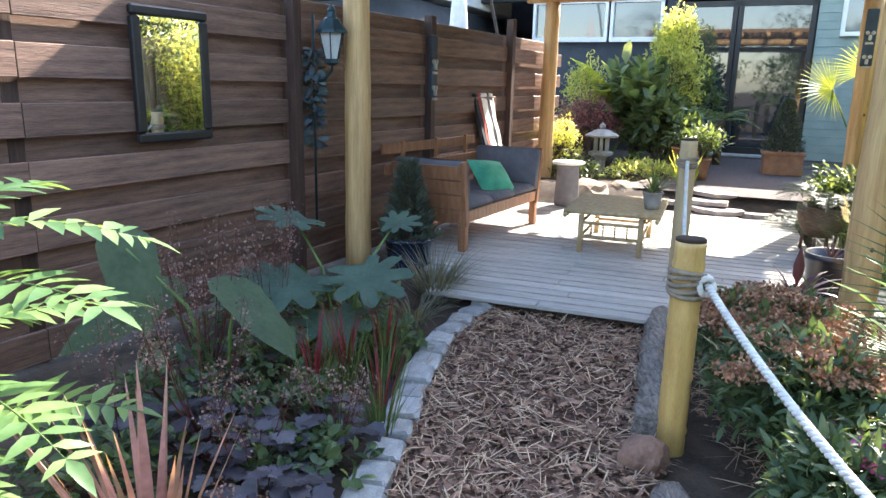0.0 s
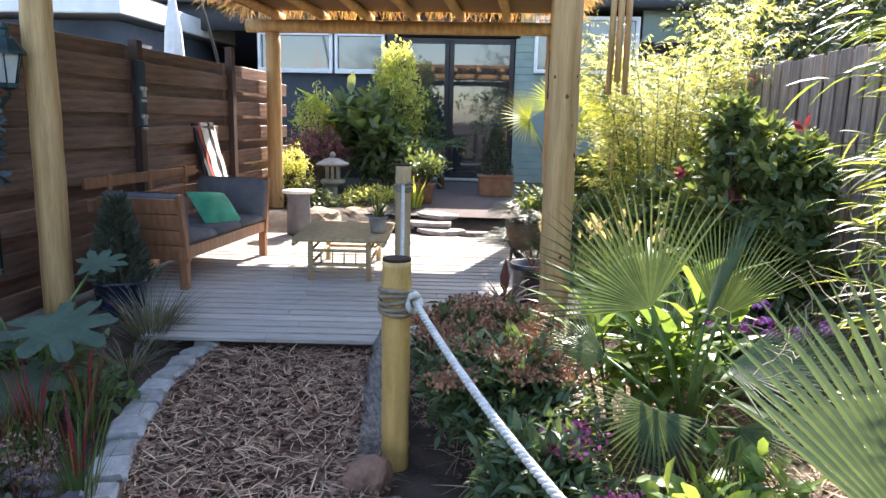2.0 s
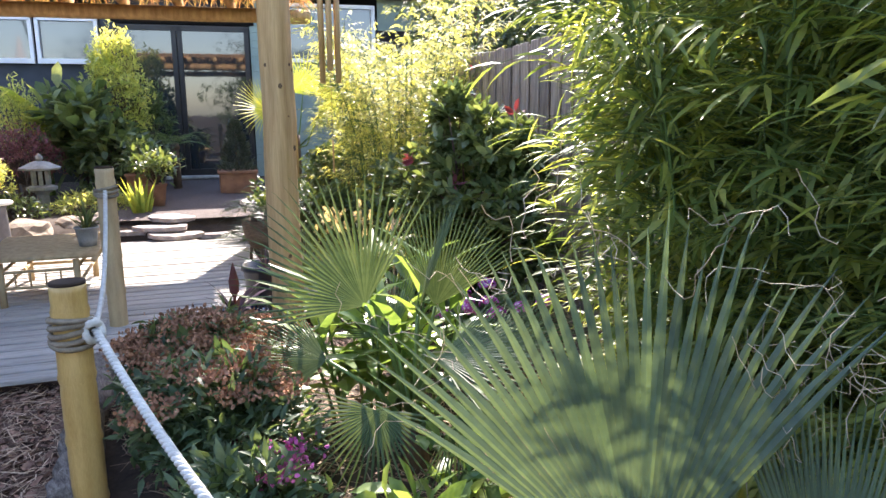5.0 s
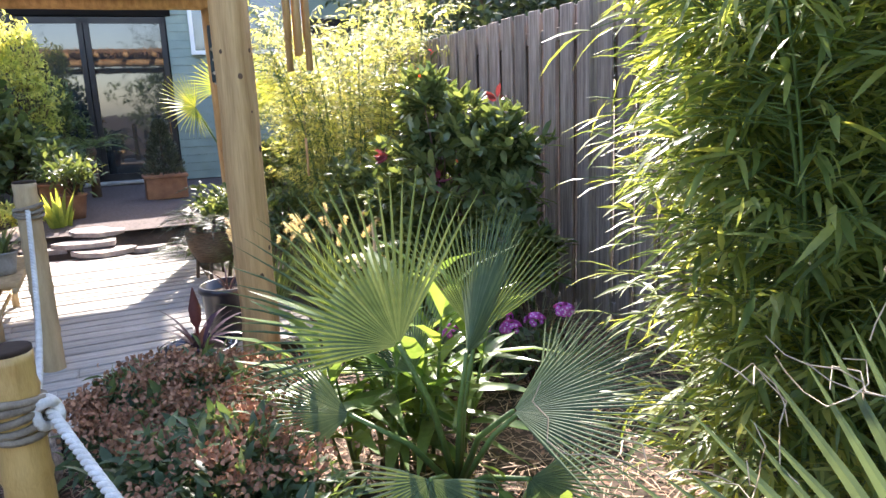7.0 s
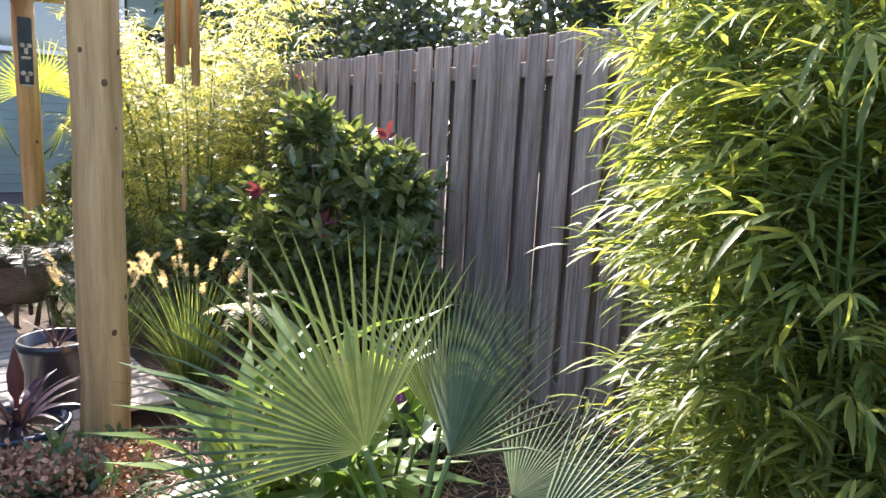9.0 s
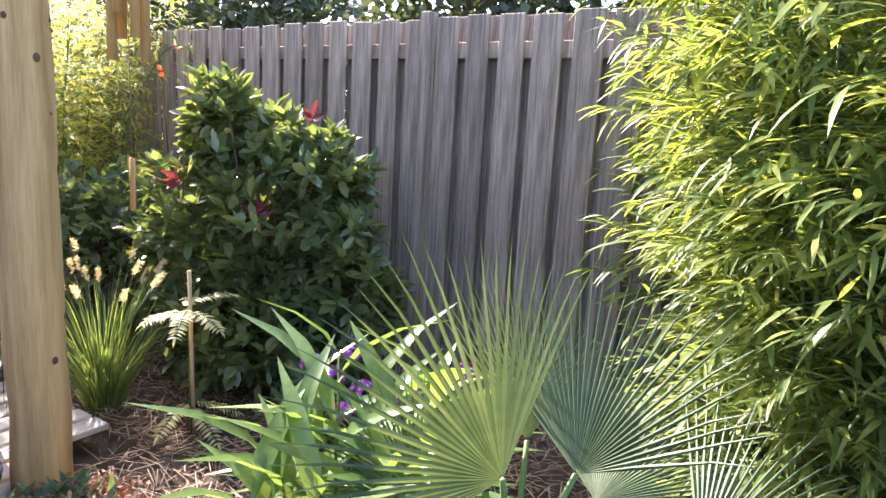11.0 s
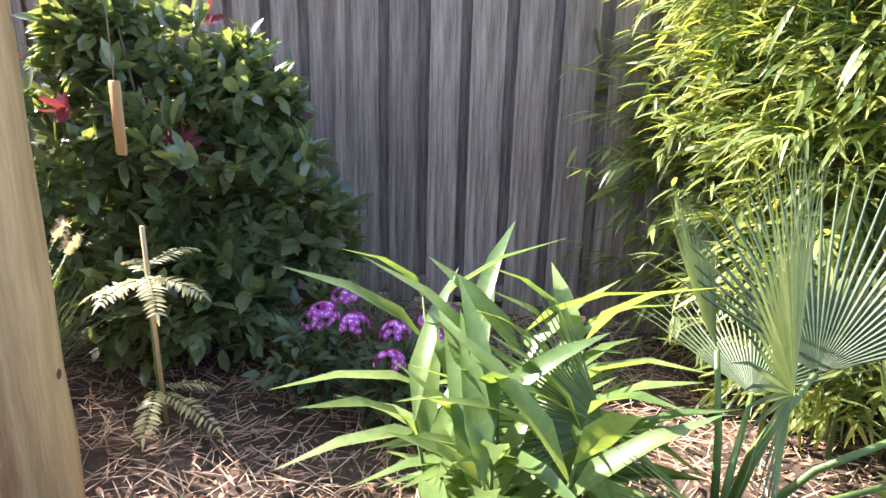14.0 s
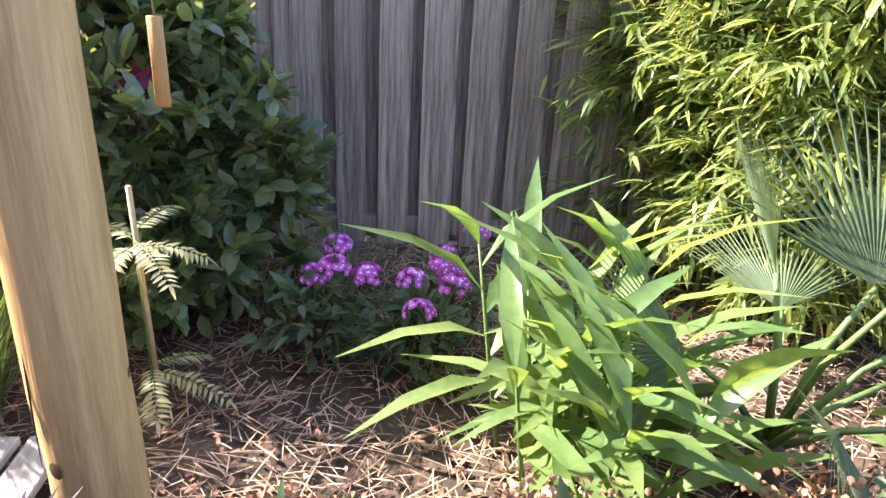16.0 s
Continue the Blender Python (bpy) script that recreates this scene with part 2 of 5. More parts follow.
class Mesh:
    """Gathers points and faces."""
    def __init__(self):
        self.v, self.f, self.n = [], [], 0

    def add(self, v, f):
        v = np.asarray(v, float)
        self.v.append(v)
        self.f += [tuple(i + self.n for i in q) for q in f]
        self.n += len(v)
        return self

    def tube(self, pts, radii, seg=6, cap=True):
        pts = np.asarray(pts, float)
        k = len(pts)
        radii = np.broadcast_to(radii, k)
        d = np.gradient(pts, axis=0)
        d /= np.linalg.norm(d, axis=1, keepdims=True) + 1e-9
        ref = np.array([0.0, 0, 1]) if abs(d[:, 2]).mean() < 0.9 else np.array([1.0, 0, 0])
        s = np.cross(d, ref); s /= np.linalg.norm(s, axis=1, keepdims=True) + 1e-9
        u = np.cross(s, d)
        a = np.linspace(0, 2 * np.pi, seg, endpoint=False)
        ring = pts[:, None] + radii[:, None, None] * (np.cos(a)[None, :, None] * s[:, None] + np.sin(a)[None, :, None] * u[:, None])
        f = [(i * seg + j, i * seg + (j + 1) % seg, (i + 1) * seg + (j + 1) % seg, (i + 1) * seg + j) for i in range(k - 1) for j in range(seg)]
        if cap:
            f += [tuple(range(seg))[::-1], tuple(range((k - 1) * seg, k * seg))]
        return self.add(ring.reshape(-1, 3), f)

    def box(self, c, size, turn=0.0, bevel=0.0, m=None):
        x, y, z = np.array(size) / 2
        b = min(bevel, x * 0.9, y * 0.9, z * 0.9)
        if b:
            v, f = [], []
            for zz, o in ((-z, b), (-z + b, 0), (z - b, 0), (z, b)):
                X, Y = x - o, y - o
                c2 = b * 0.6 if o == 0 else b * 0.5
                v += [(X - c2, -Y, zz), (X, -Y + c2, zz), (X, Y - c2, zz), (X - c2, Y, zz), (-X + c2, Y, zz), (-X, Y - c2, zz), (-X, -Y + c2, zz), (-X + c2, -Y, zz)]
            for i in range(3):
                f += [(i * 8 + j, i * 8 + (j + 1) % 8, i * 8 + 8 + (j + 1) % 8, i * 8 + 8 + j) for j in range(8)]
            f += [tuple(range(8))[::-1], tuple(range(24, 32))]
        else:
            v = [(sx * x, sy * y, sz * z) for sz in (-1, 1) for sx, sy in ((-1, -1), (1, -1), (1, 1), (-1, 1))]
            f = [(3, 2, 1, 0), (4, 5, 6, 7), (0, 1, 5, 4), (1, 2, 6, 5), (2, 3, 7, 6), (3, 0, 4, 7)]
        v = np.array(v, float)
        if m is not None:
            v = v @ np.array(m.to_3x3()).T
        ct, st = math.cos(turn), math.sin(turn)
        v = v @ np.array([[ct, st, 0], [-st, ct, 0], [0, 0, 1]])
        return self.add(v + np.array(c), f)

    def lathe(self, c, prof, seg=20, close=False):
        """prof: rows of radius and height."""
        a = np.linspace(0, 2 * np.pi, seg, endpoint=False)
        v = [(c[0] + r * math.cos(t), c[1] + r * math.sin(t), c[2] + h) for r, h in prof for t in a]
        k = len(prof)
        f = [(i * seg + j, i * seg + (j + 1) % seg, (i + 1) * seg + (j + 1) % seg, (i + 1) * seg + j) for i in range(k - 1) for j in range(seg)]
        if prof[0][0] > 1e-4:
            f.append(tuple(range(seg))[::-1])
        f.append(tuple(range((k - 1) * seg, k * seg)))
        return self.add(v, f)

    def leaves(self, pos, way, up, length, width, droop=0.25, fold=0.25, shape="lance"):
        """Many leaves at once: base, direction, up hint; arrays."""
        pos, way, up = (np.asarray(q, float).reshape(-1, 3) for q in (pos, way, up))
        k = len(pos)
        if not k:
            return self
        length, width = np.broadcast_to(length, k)[:, None, None], np.broadcast_to(width, k)[:, None, None]
        way = way / (np.linalg.norm(way, axis=1, keepdims=True) + 1e-9)
        s = np.cross(way, up); s /= np.linalg.norm(s, axis=1, keepdims=True) + 1e-9
        u = np.cross(s, way)
        sh = {"lance": ((0.0, 0.08), (0.3, 1.0), (0.65, 0.75)), "oval": ((0.0, 0.1), (0.3, 0.95), (0.72, 0.9)), "strap": ((0.0, 0.7), (0.35, 1.0), (0.75, 0.8))}[shape]
        rows = []
        for t, w in sh:
            for side in (-1, 0, 1):
                rows.append((t, side * w * 0.5, abs(side) * w * 0.5 * fold - droop * t * t))
        rows.append((1.0, 0.0, -droop))
        r = np.array(rows)
        lat = r[None, :, 1, None] * width * s[:, None]
        lift = np.where(np.abs(r[:, 1]) > 0, np.abs(r[:, 1]) * fold, 0)[None, :, None] * width * u[:, None]
        sag = (-droop * r[:, 0] ** 2)[None, :, None] * length * u[:, None]
        v = pos[:, None] + r[None, :, 0, None] * length * way[:, None] + lat + lift + sag
        fs = [(0, 1, 4, 3), (1, 2, 5, 4), (3, 4, 7, 6), (4, 5, 8, 7), (6, 7, 9), (7, 8, 9)]
        base = self.n
        self.v.append(v.reshape(-1, 3))
        for i in range(k):
            o = base + i * 10
            self.f += [tuple(o + q for q in f) for f in fs]
        self.n += k * 10
        return self

    def blade(self, base, way, length, width, bend=0.6, seg=6, twist=None):
        """A long thin blade that rises and bows over."""
        base, way = np.array(base, float), np.array(way, float)
        flat = np.array([way[0], way[1], 0]); fl = np.linalg.norm(flat) + 1e-6; flat /= fl
        side = np.array([-flat[1], flat[0], 0])
        p, el = base.copy(), math.atan2(way[2], fl)
        v = []
        for i in range(seg + 1):
            t = i / seg
            w = width * (1 - t ** 2.2) * (0.6 + 0.8 * t if t < 0.5 else 1.0) + 0.0006
            v += [p - side * w / 2, p + side * w / 2 + np.array([0, 0, w * 0.15])]
            a = el - bend * t * 1.6
            p = p + (flat * math.cos(a) + np.array([0, 0, math.sin(a)])) * length / seg
        return self.add(v, [(2 * i, 2 * i + 1, 2 * i + 3, 2 * i + 2) for i in range(seg)])

    def data(self, name):
        me = bpy.data.meshes.new(name)
        v = np.concatenate(self.v) if self.v else np.zeros((0, 3))
        me.from_pydata(v.tolist(), [], self.f)
        return me


JOINED = ("culms", "stems", "stalks", "foliage", "blades", "red_blades", "flowers", "petal_eyes", "fibre", "thatch_fringe", "joists", "twigs")


def obj(name, me, material, parent=None, label="", smooth=True):
    data = me.data(name) if isinstance(me, Mesh) else me
    if material is not None and not data.materials:
        data.materials.append(material)
    if smooth and len(data.polygons):
        data.shade_smooth()
    ob = new(name, data)
    if parent is not None:
        ob.parent = parent
    if label:
        ob["label"] = label
    if name in JOINED:
        ob["kind"] = "stuff"
    return ob


part = obj


def thing(name, label, category, at=(0, 0, 0), turn=0.0, group="", kind=""):
    e = new(name)
    e.location, e.rotation_euler = at, (0, 0, turn)
    e.empty_display_size = 0.1
    return tagged(e, label, category, group, kind)


def rand_ball(k, r, low=-1.0, shell=0.5):
    """Points in an ellipsoid, thicker near its skin, with lumps."""
    d = rng.normal(size=(k, 3)); d /= np.linalg.norm(d, axis=1, keepdims=True)
    d[:, 2] = np.where(d[:, 2] < low, -d[:, 2], d[:, 2])
    rad = shell + (1 - shell) * rng.random(k) ** 0.6
    lump = 0.82 + 0.18 * np.sin(d[:, 0] * 5 + 1) * np.sin(d[:, 1] * 6 + 2) + 0.1 * np.sin(d[:, 2] * 9)
    return d * np.array(r) * (rad * lump)[:, None], d


def unit(v):
    return v / (np.linalg.norm(v, axis=-1, keepdims=True) + 1e-9)


def bush(name, label, at, r, count, leaf, material, stems=9, stem_mat=None, shape="oval", droop=0.25, cluster=4, rise=0.3, twig=0.008, category="shrub", group="", low=-0.5, shell=0.45, jitter=0.35, lobes=()):
    """A shrub: stems from the ground to clusters of leaves through its crown."""
    e = thing(name, label, category, at, group=group)
    h = at[2] if len(at) > 2 else 0
    cz = r[2]
    pts, d = rand_ball(max(count // cluster, 4), r, low, shell)
    pts[:, 2] += cz
    for at2, r2, share in lobes:
        q, d2 = rand_ball(int(len(pts) * share), r2, low, shell)
        pts, d = np.concatenate([pts, q + np.array(at2)]), np.concatenate([d, d2])
    pts[:, 2] = np.maximum(pts[:, 2], 0.04)
    w = Mesh()
    ends = pts[rng.choice(len(pts), min(stems * 5, len(pts)), replace=False)]
    for i in range(stems):
        b = np.array([*(rng.normal(size=2) * 0.12 * np.array(r[:2])), 0])
        mid = np.array([*(ends[i % len(ends), :2] * 0.45 + b[:2] * 0.5), ends[i % len(ends), 2] * 0.55])
        w.tube([b, mid, ends[i % len(ends)]], [twig * 1.6, twig, twig * 0.3], 5)
        for q in ends[stems + i * 4:stems + i * 4 + 4]:
            w.tube([mid, (mid + q) / 2 + [0, 0, 0.03], q], [twig * 0.8, twig * 0.55, twig * 0.25], 4)
    part("stems", w, stem_mat or TWIG, e)
    f = Mesh()
    pos = np.repeat(pts, cluster, 0) + rng.normal(size=(len(pts) * cluster, 3)) * leaf[0] * jitter
    way = unit(np.repeat(d, cluster, 0) * 0.6 + rng.normal(size=pos.shape) * 0.75 + [0, 0, rise])
    k = len(pos)
    f.leaves(pos, way, rng.normal(size=(k, 3)) * 0.35 + [0, 0, 1], leaf[0] * rng.uniform(0.6, 1.25, k), leaf[1] * rng.uniform(0.7, 1.2, k), droop, 0.3, shape)
    part("foliage", f, material, e)
    return e


def bamboo(name, label, at, r, height, culms, sprays, leaf, material, group=""):
    """A clump of bamboo: arching culms, side twigs, and sprays of drooping leaves."""
    e = thing(name, label, "bamboo", at, group=group)
    w, f = Mesh(), Mesh()
    pos, way, ln = [], [], []
    for i in range(culms):
        a, q = rng.uniform(0, 6.28), math.sqrt(rng.random()) * 0.75
        b = np.array([math.cos(a) * r[0] * q, math.sin(a) * r[1] * q, 0])
        lean = np.array([math.cos(a) * r[0], math.sin(a) * r[1], 0]) * rng.uniform(0.15, 0.75)
        h = height * rng.uniform(0.6, 1.05)
        t = np.linspace(0, 1, 8)
        c = b + lean * (t ** 2)[:, None] + np.array([0, 0, 1]) * (h * (t - 0.12 * t ** 3))[:, None]
        w.tube(c, 0.012 * (1 - 0.75 * t), 5)
        for j in range(sprays):
            s = rng.uniform(0.05, 1) ** 0.85
            p = np.array([np.interp(s, t, c[:, m]) for m in range(3)])
            an = rng.uniform(0, 6.28)
            dr = np.array([math.cos(an), math.sin(an), rng.uniform(-0.1, 0.6)])
            tip = p + dr * rng.uniform(0.15, 0.5) + [0, 0, -0.03]
            w.tube([p, (p + tip) / 2 + [0, 0, 0.03], tip], [0.003, 0.002, 0.001], 3, False)
            k = rng.integers(6, 11)
            u = rng.uniform(0.3, 1, k)[:, None]
            pos.append(p + (tip - p) * u)
            way.append(dr * [1.3, 1.3, 0.2] + rng.normal(size=(k, 3)) * 0.5 - [0, 0, 0.12])
            ln.append(leaf[0] * rng.uniform(0.55, 1.2, k))
    pos, way, ln = np.concatenate(pos), np.concatenate(way), np.concatenate(ln)
    f.leaves(pos, way, rng.normal(size=pos.shape) * 0.3 + [0, 0, 1], ln, ln * leaf[1], 0.3, 0.2, "lance")
    part("culms", w, STEM, e)
    part("foliage", f, material, e)
    return e


def fan(hub, way, up, radius, material, parent, segs=34, spread=250, fused=0.45, threads=0, droop=0.1, name="fan"):
    """A pleated palm fan: folded segments joined towards the hub."""
    way = np.array(way, float); way /= np.linalg.norm(way)
    s = np.cross(way, up); s /= np.linalg.norm(s)
    u = np.cross(s, way)
    m, th = Mesh(), Mesh()
    sp = math.radians(spread)
    step = sp / segs
    for i in range(segs):
        a = -sp / 2 + (i + 0.5) * step
        L = radius * (0.72 + 0.28 * math.cos(a * 0.75)) * rng.uniform(0.94, 1.05)
        d = way * math.cos(a) + s * math.sin(a)
        n = np.cross(d, u)
        cup = u * (0.10 * abs(math.sin(a)) * L)
        v = []
        tipsag = rng.uniform(0.3, 1.6) * droop
        for t in (0.02, fused * 0.6, fused, 0.75, 0.93, 1.0):
            w = 2 * math.tan(step / 2) * L * (t if t <= fused else fused * max(0.03, 1 - ((t - fused) / (1 - fused)) ** 1.3)) * 0.5
            p = np.array(hub) + d * L * t + cup * t * t - np.array([0, 0, 1]) * L * tipsag * max(0, t - 0.5) ** 2 * 2
            v += [p - n * w, p + u * w * 0.7, p + n * w]
        m.add(v, [q for j in range(5) for q in ((3 * j, 3 * j + 1, 3 * j + 4, 3 * j + 3), (3 * j + 1, 3 * j + 2, 3 * j + 5, 3 * j + 4))])
        if i < threads:
            q = np.array(hub) + d * L * rng.uniform(0.75, 1.0) + cup * 0.8
            pts = [q]
            c = rng.normal(size=3)
            for j in range(7):
                c = c * 0.6 + rng.normal(size=3) * 0.7 + d * 0.5 - [0, 0, 0.2]
                pts.append(pts[-1] + c / np.linalg.norm(c) * 0.026)
            th.tube(pts, 0.0009, 3, False)
    ob = part(name, m, material, parent, smooth=False)
    if threads:
        part("fibre", th, L_FIBRE, ob, "curling pale fibres")
    return ob


def fan_palm(name, label, at, fans, material, trunk_h=0.15, threads=0, group="", stalk=0.011, spread=190, fused=0.42, segs=30):
    """fans: rows of hub (from the base), facing way, radius."""
    e = thing(name, label, "palm", at, group=group)
    t = Mesh().tube([(0, 0, -0.02), (0, 0, trunk_h * 0.5), (0, 0, trunk_h)], [0.07, 0.06, 0.05], 9)
    part("trunk", t, TWIG, e)
    for hub, way, radius, *face in fans:
        hub, way = np.array(hub, float), np.array(way, float)
        up = np.array(face[0], float) if face else rng.normal(size=3) * 0.25 + (np.array([0, 0, 1.0]) if abs(way[2]) < 0.7 * np.linalg.norm(way) else np.array([-hub[1], hub[0], 0.3]))
        fan(hub, way, up, radius, material, e, segs=segs, spread=face[1] if len(face) > 1 else spread, fused=fused, threads=threads)
        st = Mesh().tube([(0, 0, trunk_h * 0.8), hub * [0.45, 0.45, 0.62] + [0, 0, 0.05], hub], [stalk * 1.3, stalk, stalk * 0.7], 5)
        part("stalk", st, STEM, e)
    return e


def grass(name, label, at, count, length, width, material, spread=0.08, up=1.6, bend=0.7, plumes=0, category="ornamental grass", plume_mat=None, group=""):
    e = thing(name, label, category, at, group=group)
    m, p = Mesh(), Mesh()
    for i in range(count):
        a = rng.uniform(0, 6.28)
        b = np.array([math.cos(a), math.sin(a), 0]) * spread * math.sqrt(rng.random())
        w = np.array([math.cos(a) * rng.uniform(0.2, 1), math.sin(a) * rng.uniform(0.2, 1), up * rng.uniform(0.7, 1.3)])
        m.blade(b, w, length * rng.uniform(0.5, 1.1), width * rng.uniform(0.7, 1.2), bend * rng.uniform(0.4, 1.2))
    part("blades", m, material, e)
    for i in range(plumes):
        a = rng.uniform(0, 6.28)
        d = np.array([math.cos(a) * 0.4, math.sin(a) * 0.4, 1.0]) * length * rng.uniform(0.75, 1.0)
        st = Mesh().tube([(0, 0, 0), d * [0.35, 0.35, 0.6], d], 0.0015, 4)
        sp = part("flower_stalk", st, STEM, e)
        pm = Mesh()
        k = 90
        t = rng.random(k)
        pos = d + np.array([d[0] * 0.18, d[1] * 0.18, 0.06]) * t[:, None]
        way = rng.normal(size=(k, 3)) + [0, 0, 0.6]
        pm.leaves(pos, way, rng.normal(size=(k, 3)), 0.022, 0.003, 0.1)
        part("plume", pm, plume_mat or F_PLUME, sp)
    return e


def frond(m, w, base, way, length, pairs, leaf, arch=0.5, taper=True, flat=0.1, droop=0.15):
    """A pinnate leaf: stalk into w, leaflets into m."""
    base, way = np.array(base, float), unit(np.array(way, float))
    t = np.linspace(0, 1, 9)
    c = base + way * (t * length)[:, None] - np.array([0, 0, 1]) * (arch * length * t ** 2)[:, None]
    w.tube(c, 0.006 * (1 - 0.8 * t) * (length + 0.3), 5)
    d = np.gradient(c, axis=0); d = unit(d)
    pos, ways, ups, ln = [], [], [], []
    for i in range(pairs):
        s = 0.15 + 0.85 * i / (pairs - 1)
        p, q = (np.array([np.interp(s, t, a[:, k]) for k in range(3)]) for a in (c, d))
        side = unit(np.cross(q, [0, 0, 1]))
        L = leaf[0] * (0.55 + 0.9 * math.sin(math.pi * min(1, s * 0.9)) * 0.6) * rng.uniform(0.85, 1.1)
        for k in (-1, 1):
            pos.append(p); ways.append(side * k + q * 0.45 + [0, 0, flat + rng.normal() * 0.12]); ups.append(np.cross(side, q) + rng.normal(size=3) * 0.15); ln.append(L)
    pos.append(c[-1]); ways.append(d[-1]); ups.append([0, 0, 1]); ln.append(leaf[0])
    ln = np.array(ln)
    m.leaves(pos, ways, ups, ln, ln * leaf[1], droop, 0.25, "lance")


def flat_leaf(m, hub, way, up, outline, cup=0.1, rings=3):
    """A broad leaf from its outline (angle in degrees, reach), with ribs and waves."""
    way = unit(np.array(way, float)); s = unit(np.cross(way, up)); u = np.cross(s, way)
    v, k = [np.array(hub, float)], len(outline)
    for i in range(1, rings + 1):
        q = i / rings
        for j, (a, r) in enumerate(outline):
            a = math.radians(a)
            z = cup * r * (q ** 2) * (1 if j % 2 else 0.55) - 0.25 * r * q ** 3 * abs(math.cos(a)) * 0.6
            v.append(np.array(hub) + (way * math.cos(a) + s * math.sin(a)) * r * q + u * z)
    f = [(0, 1 + j, 1 + (j + 1) % k) for j in range(k)]
    for i in range(rings - 1):
        f += [(1 + i * k + j, 1 + (i + 1) * k + j, 1 + (i + 1) * k + (j + 1) % k, 1 + i * k + (j + 1) % k) for j in range(k)]
    m.add(v, f)


def palmate(lobes=8, r=0.3, deep=0.5, spread=310):
    out = []
    for i in range(lobes):
        a = -spread / 2 + spread * (i + 0.5) / lobes
        R = r * (0.7 + 0.3 * math.cos(math.radians(a) * 0.6))
        st = spread / lobes
        out += [(a - st * 0.5, R * deep), (a - st * 0.27, R * 0.85), (a - st * 0.1, R * 0.93), (a, R), (a + st * 0.1, R * 0.93), (a + st * 0.27, R * 0.85)]
    return out


def oval_leaf(L, W):
    """Outline seen from the foot of the leaf's blade, heart shaped."""
    out = []
    for a in range(-170, 180, 17):
        t = math.radians(a)
        x, y = math.cos(t), math.sin(t)
        R = 1 / math.sqrt((x / (L if x > 0 else L * 0.28)) ** 2 + (y / W) ** 2)
        out.append((a, R))
    return out


def pot(name, label, at, r, h, material, group=""):
    e = thing(name, label, "plant pot", at, group=group)
    part("body", Mesh().lathe((0, 0, 0), [(r * 0.72, 0), (r * 0.85, h * 0.4), (r * 0.97, h * 0.9), (r * 1.06, h * 0.92), (r * 1.06, h), (r * 0.93, h), (r * 0.9, h * 0.88), (0.01, h * 0.87)], 24), material, e)
    part("soil", Mesh().lathe((0, 0, h * 0.875), [(r * 0.89, 0), (r * 0.5, 0.01), (0.01, 0.016)], 20), SOIL, e)
    return e

# ---- large structure ----
A20, A24, A27 = radians(-20), radians(-24), radians(-27)
DU, DV = np.array([0.342, 0.940]), np.array([0.940, -0.342])      # deck: ahead and across
U, V = np.array([0.407, 0.914]), np.array([0.914, -0.407])        # garden: ahead and across
deck_at = lambda u, v: DU * u + DV * v
DECK = 0.12

# ground: one sheet, uneven near the path, rising to the terrace behind
xs = np.concatenate([np.linspace(-400, -8, 6), np.linspace(-7, 9, 81), np.linspace(10, 400, 6)])
ys = np.concatenate([np.linspace(-400, -4, 6), np.linspace(-3, 16, 96), np.linspace(17, 400, 6)])
gx, gy = np.meshgrid(xs, ys)
gu = gx * 0.342 + gy * 0.940
rise = np.clip((gu - 8.5) / 0.7, 0, 1)
gz = 0.28 * rise * rise * (3 - 2 * rise) + 0.012 * np.sin(gx * 5.1) * np.sin(gy * 4.3) - 0.012
nx = len(xs)
g = Mesh().add(np.stack([gx.ravel(), gy.ravel(), gz.ravel()], 1), [(j * nx + i, j * nx + i + 1, (j + 1) * nx + i + 1, (j + 1) * nx + i) for j in range(len(ys) - 1) for i in range(nx - 1)])
tagged(obj("ground", g, SOIL), "dark garden soil strewn with leaf litter", "ground", kind="structure")

# bark path and gravel terrace, a little above the soil
def sheet(name, outline, z, material, label, category):
    c = np.mean(outline, axis=0)
    k, rings = len(outline), 6
    v = [(*c, z + 0.02)]
    for i in range(1, rings + 1):
        for x, y in outline:
            q = i / rings
            p = c + (np.array([x, y]) - c) * q
            v.append((*p, z + 0.012 * math.sin(p[0] * 9) * math.sin(p[1] * 8) + (0.0 if i < rings else -0.03)))
    f = [(0, 1 + j, 1 + (j + 1) % k) for j in range(k)]
    for i in range(rings - 1):
        f += [(1 + i * k + j, 1 + (i + 1) * k + j, 1 + (i + 1) * k + (j + 1) % k, 1 + i * k + (j + 1) % k) for j in range(k)]
    return tagged(obj(name, Mesh().add(v, f), material), label, category, kind="structure")

EDGE = [(-0.36, 1.2), (-0.33, 1.8), (-0.28, 2.35), (-0.21, 2.85), (-0.15, 3.4), (-0.05, 3.9), (0.1, 4.32), (0.27, 4.62)]
LOGS = [(0.68, 1.2), (0.74, 1.9), (0.86, 2.6), (0.96, 3.1), (1.12, 3.7), (1.34, 4.3)]
path = sheet("path", EDGE + [(0.4, 4.7), (1.36, 4.36)] + LOGS[::-1] + [(0.66, -2.5), (-0.5, -2.5)], 0.025, BARK, "bark mulch path with straw and wood chips", "path")
sheet("terrace", [tuple(deck_at(u, v)) for u, v in ((9.2, -1.2), (9.0, 0.2), (9.0, 2.2), (14.4, 2.6), (14.4, -0.2), (10.6, -0.6))], 0.3, GRAVEL, "dark gravel terrace before the house", "terrace")

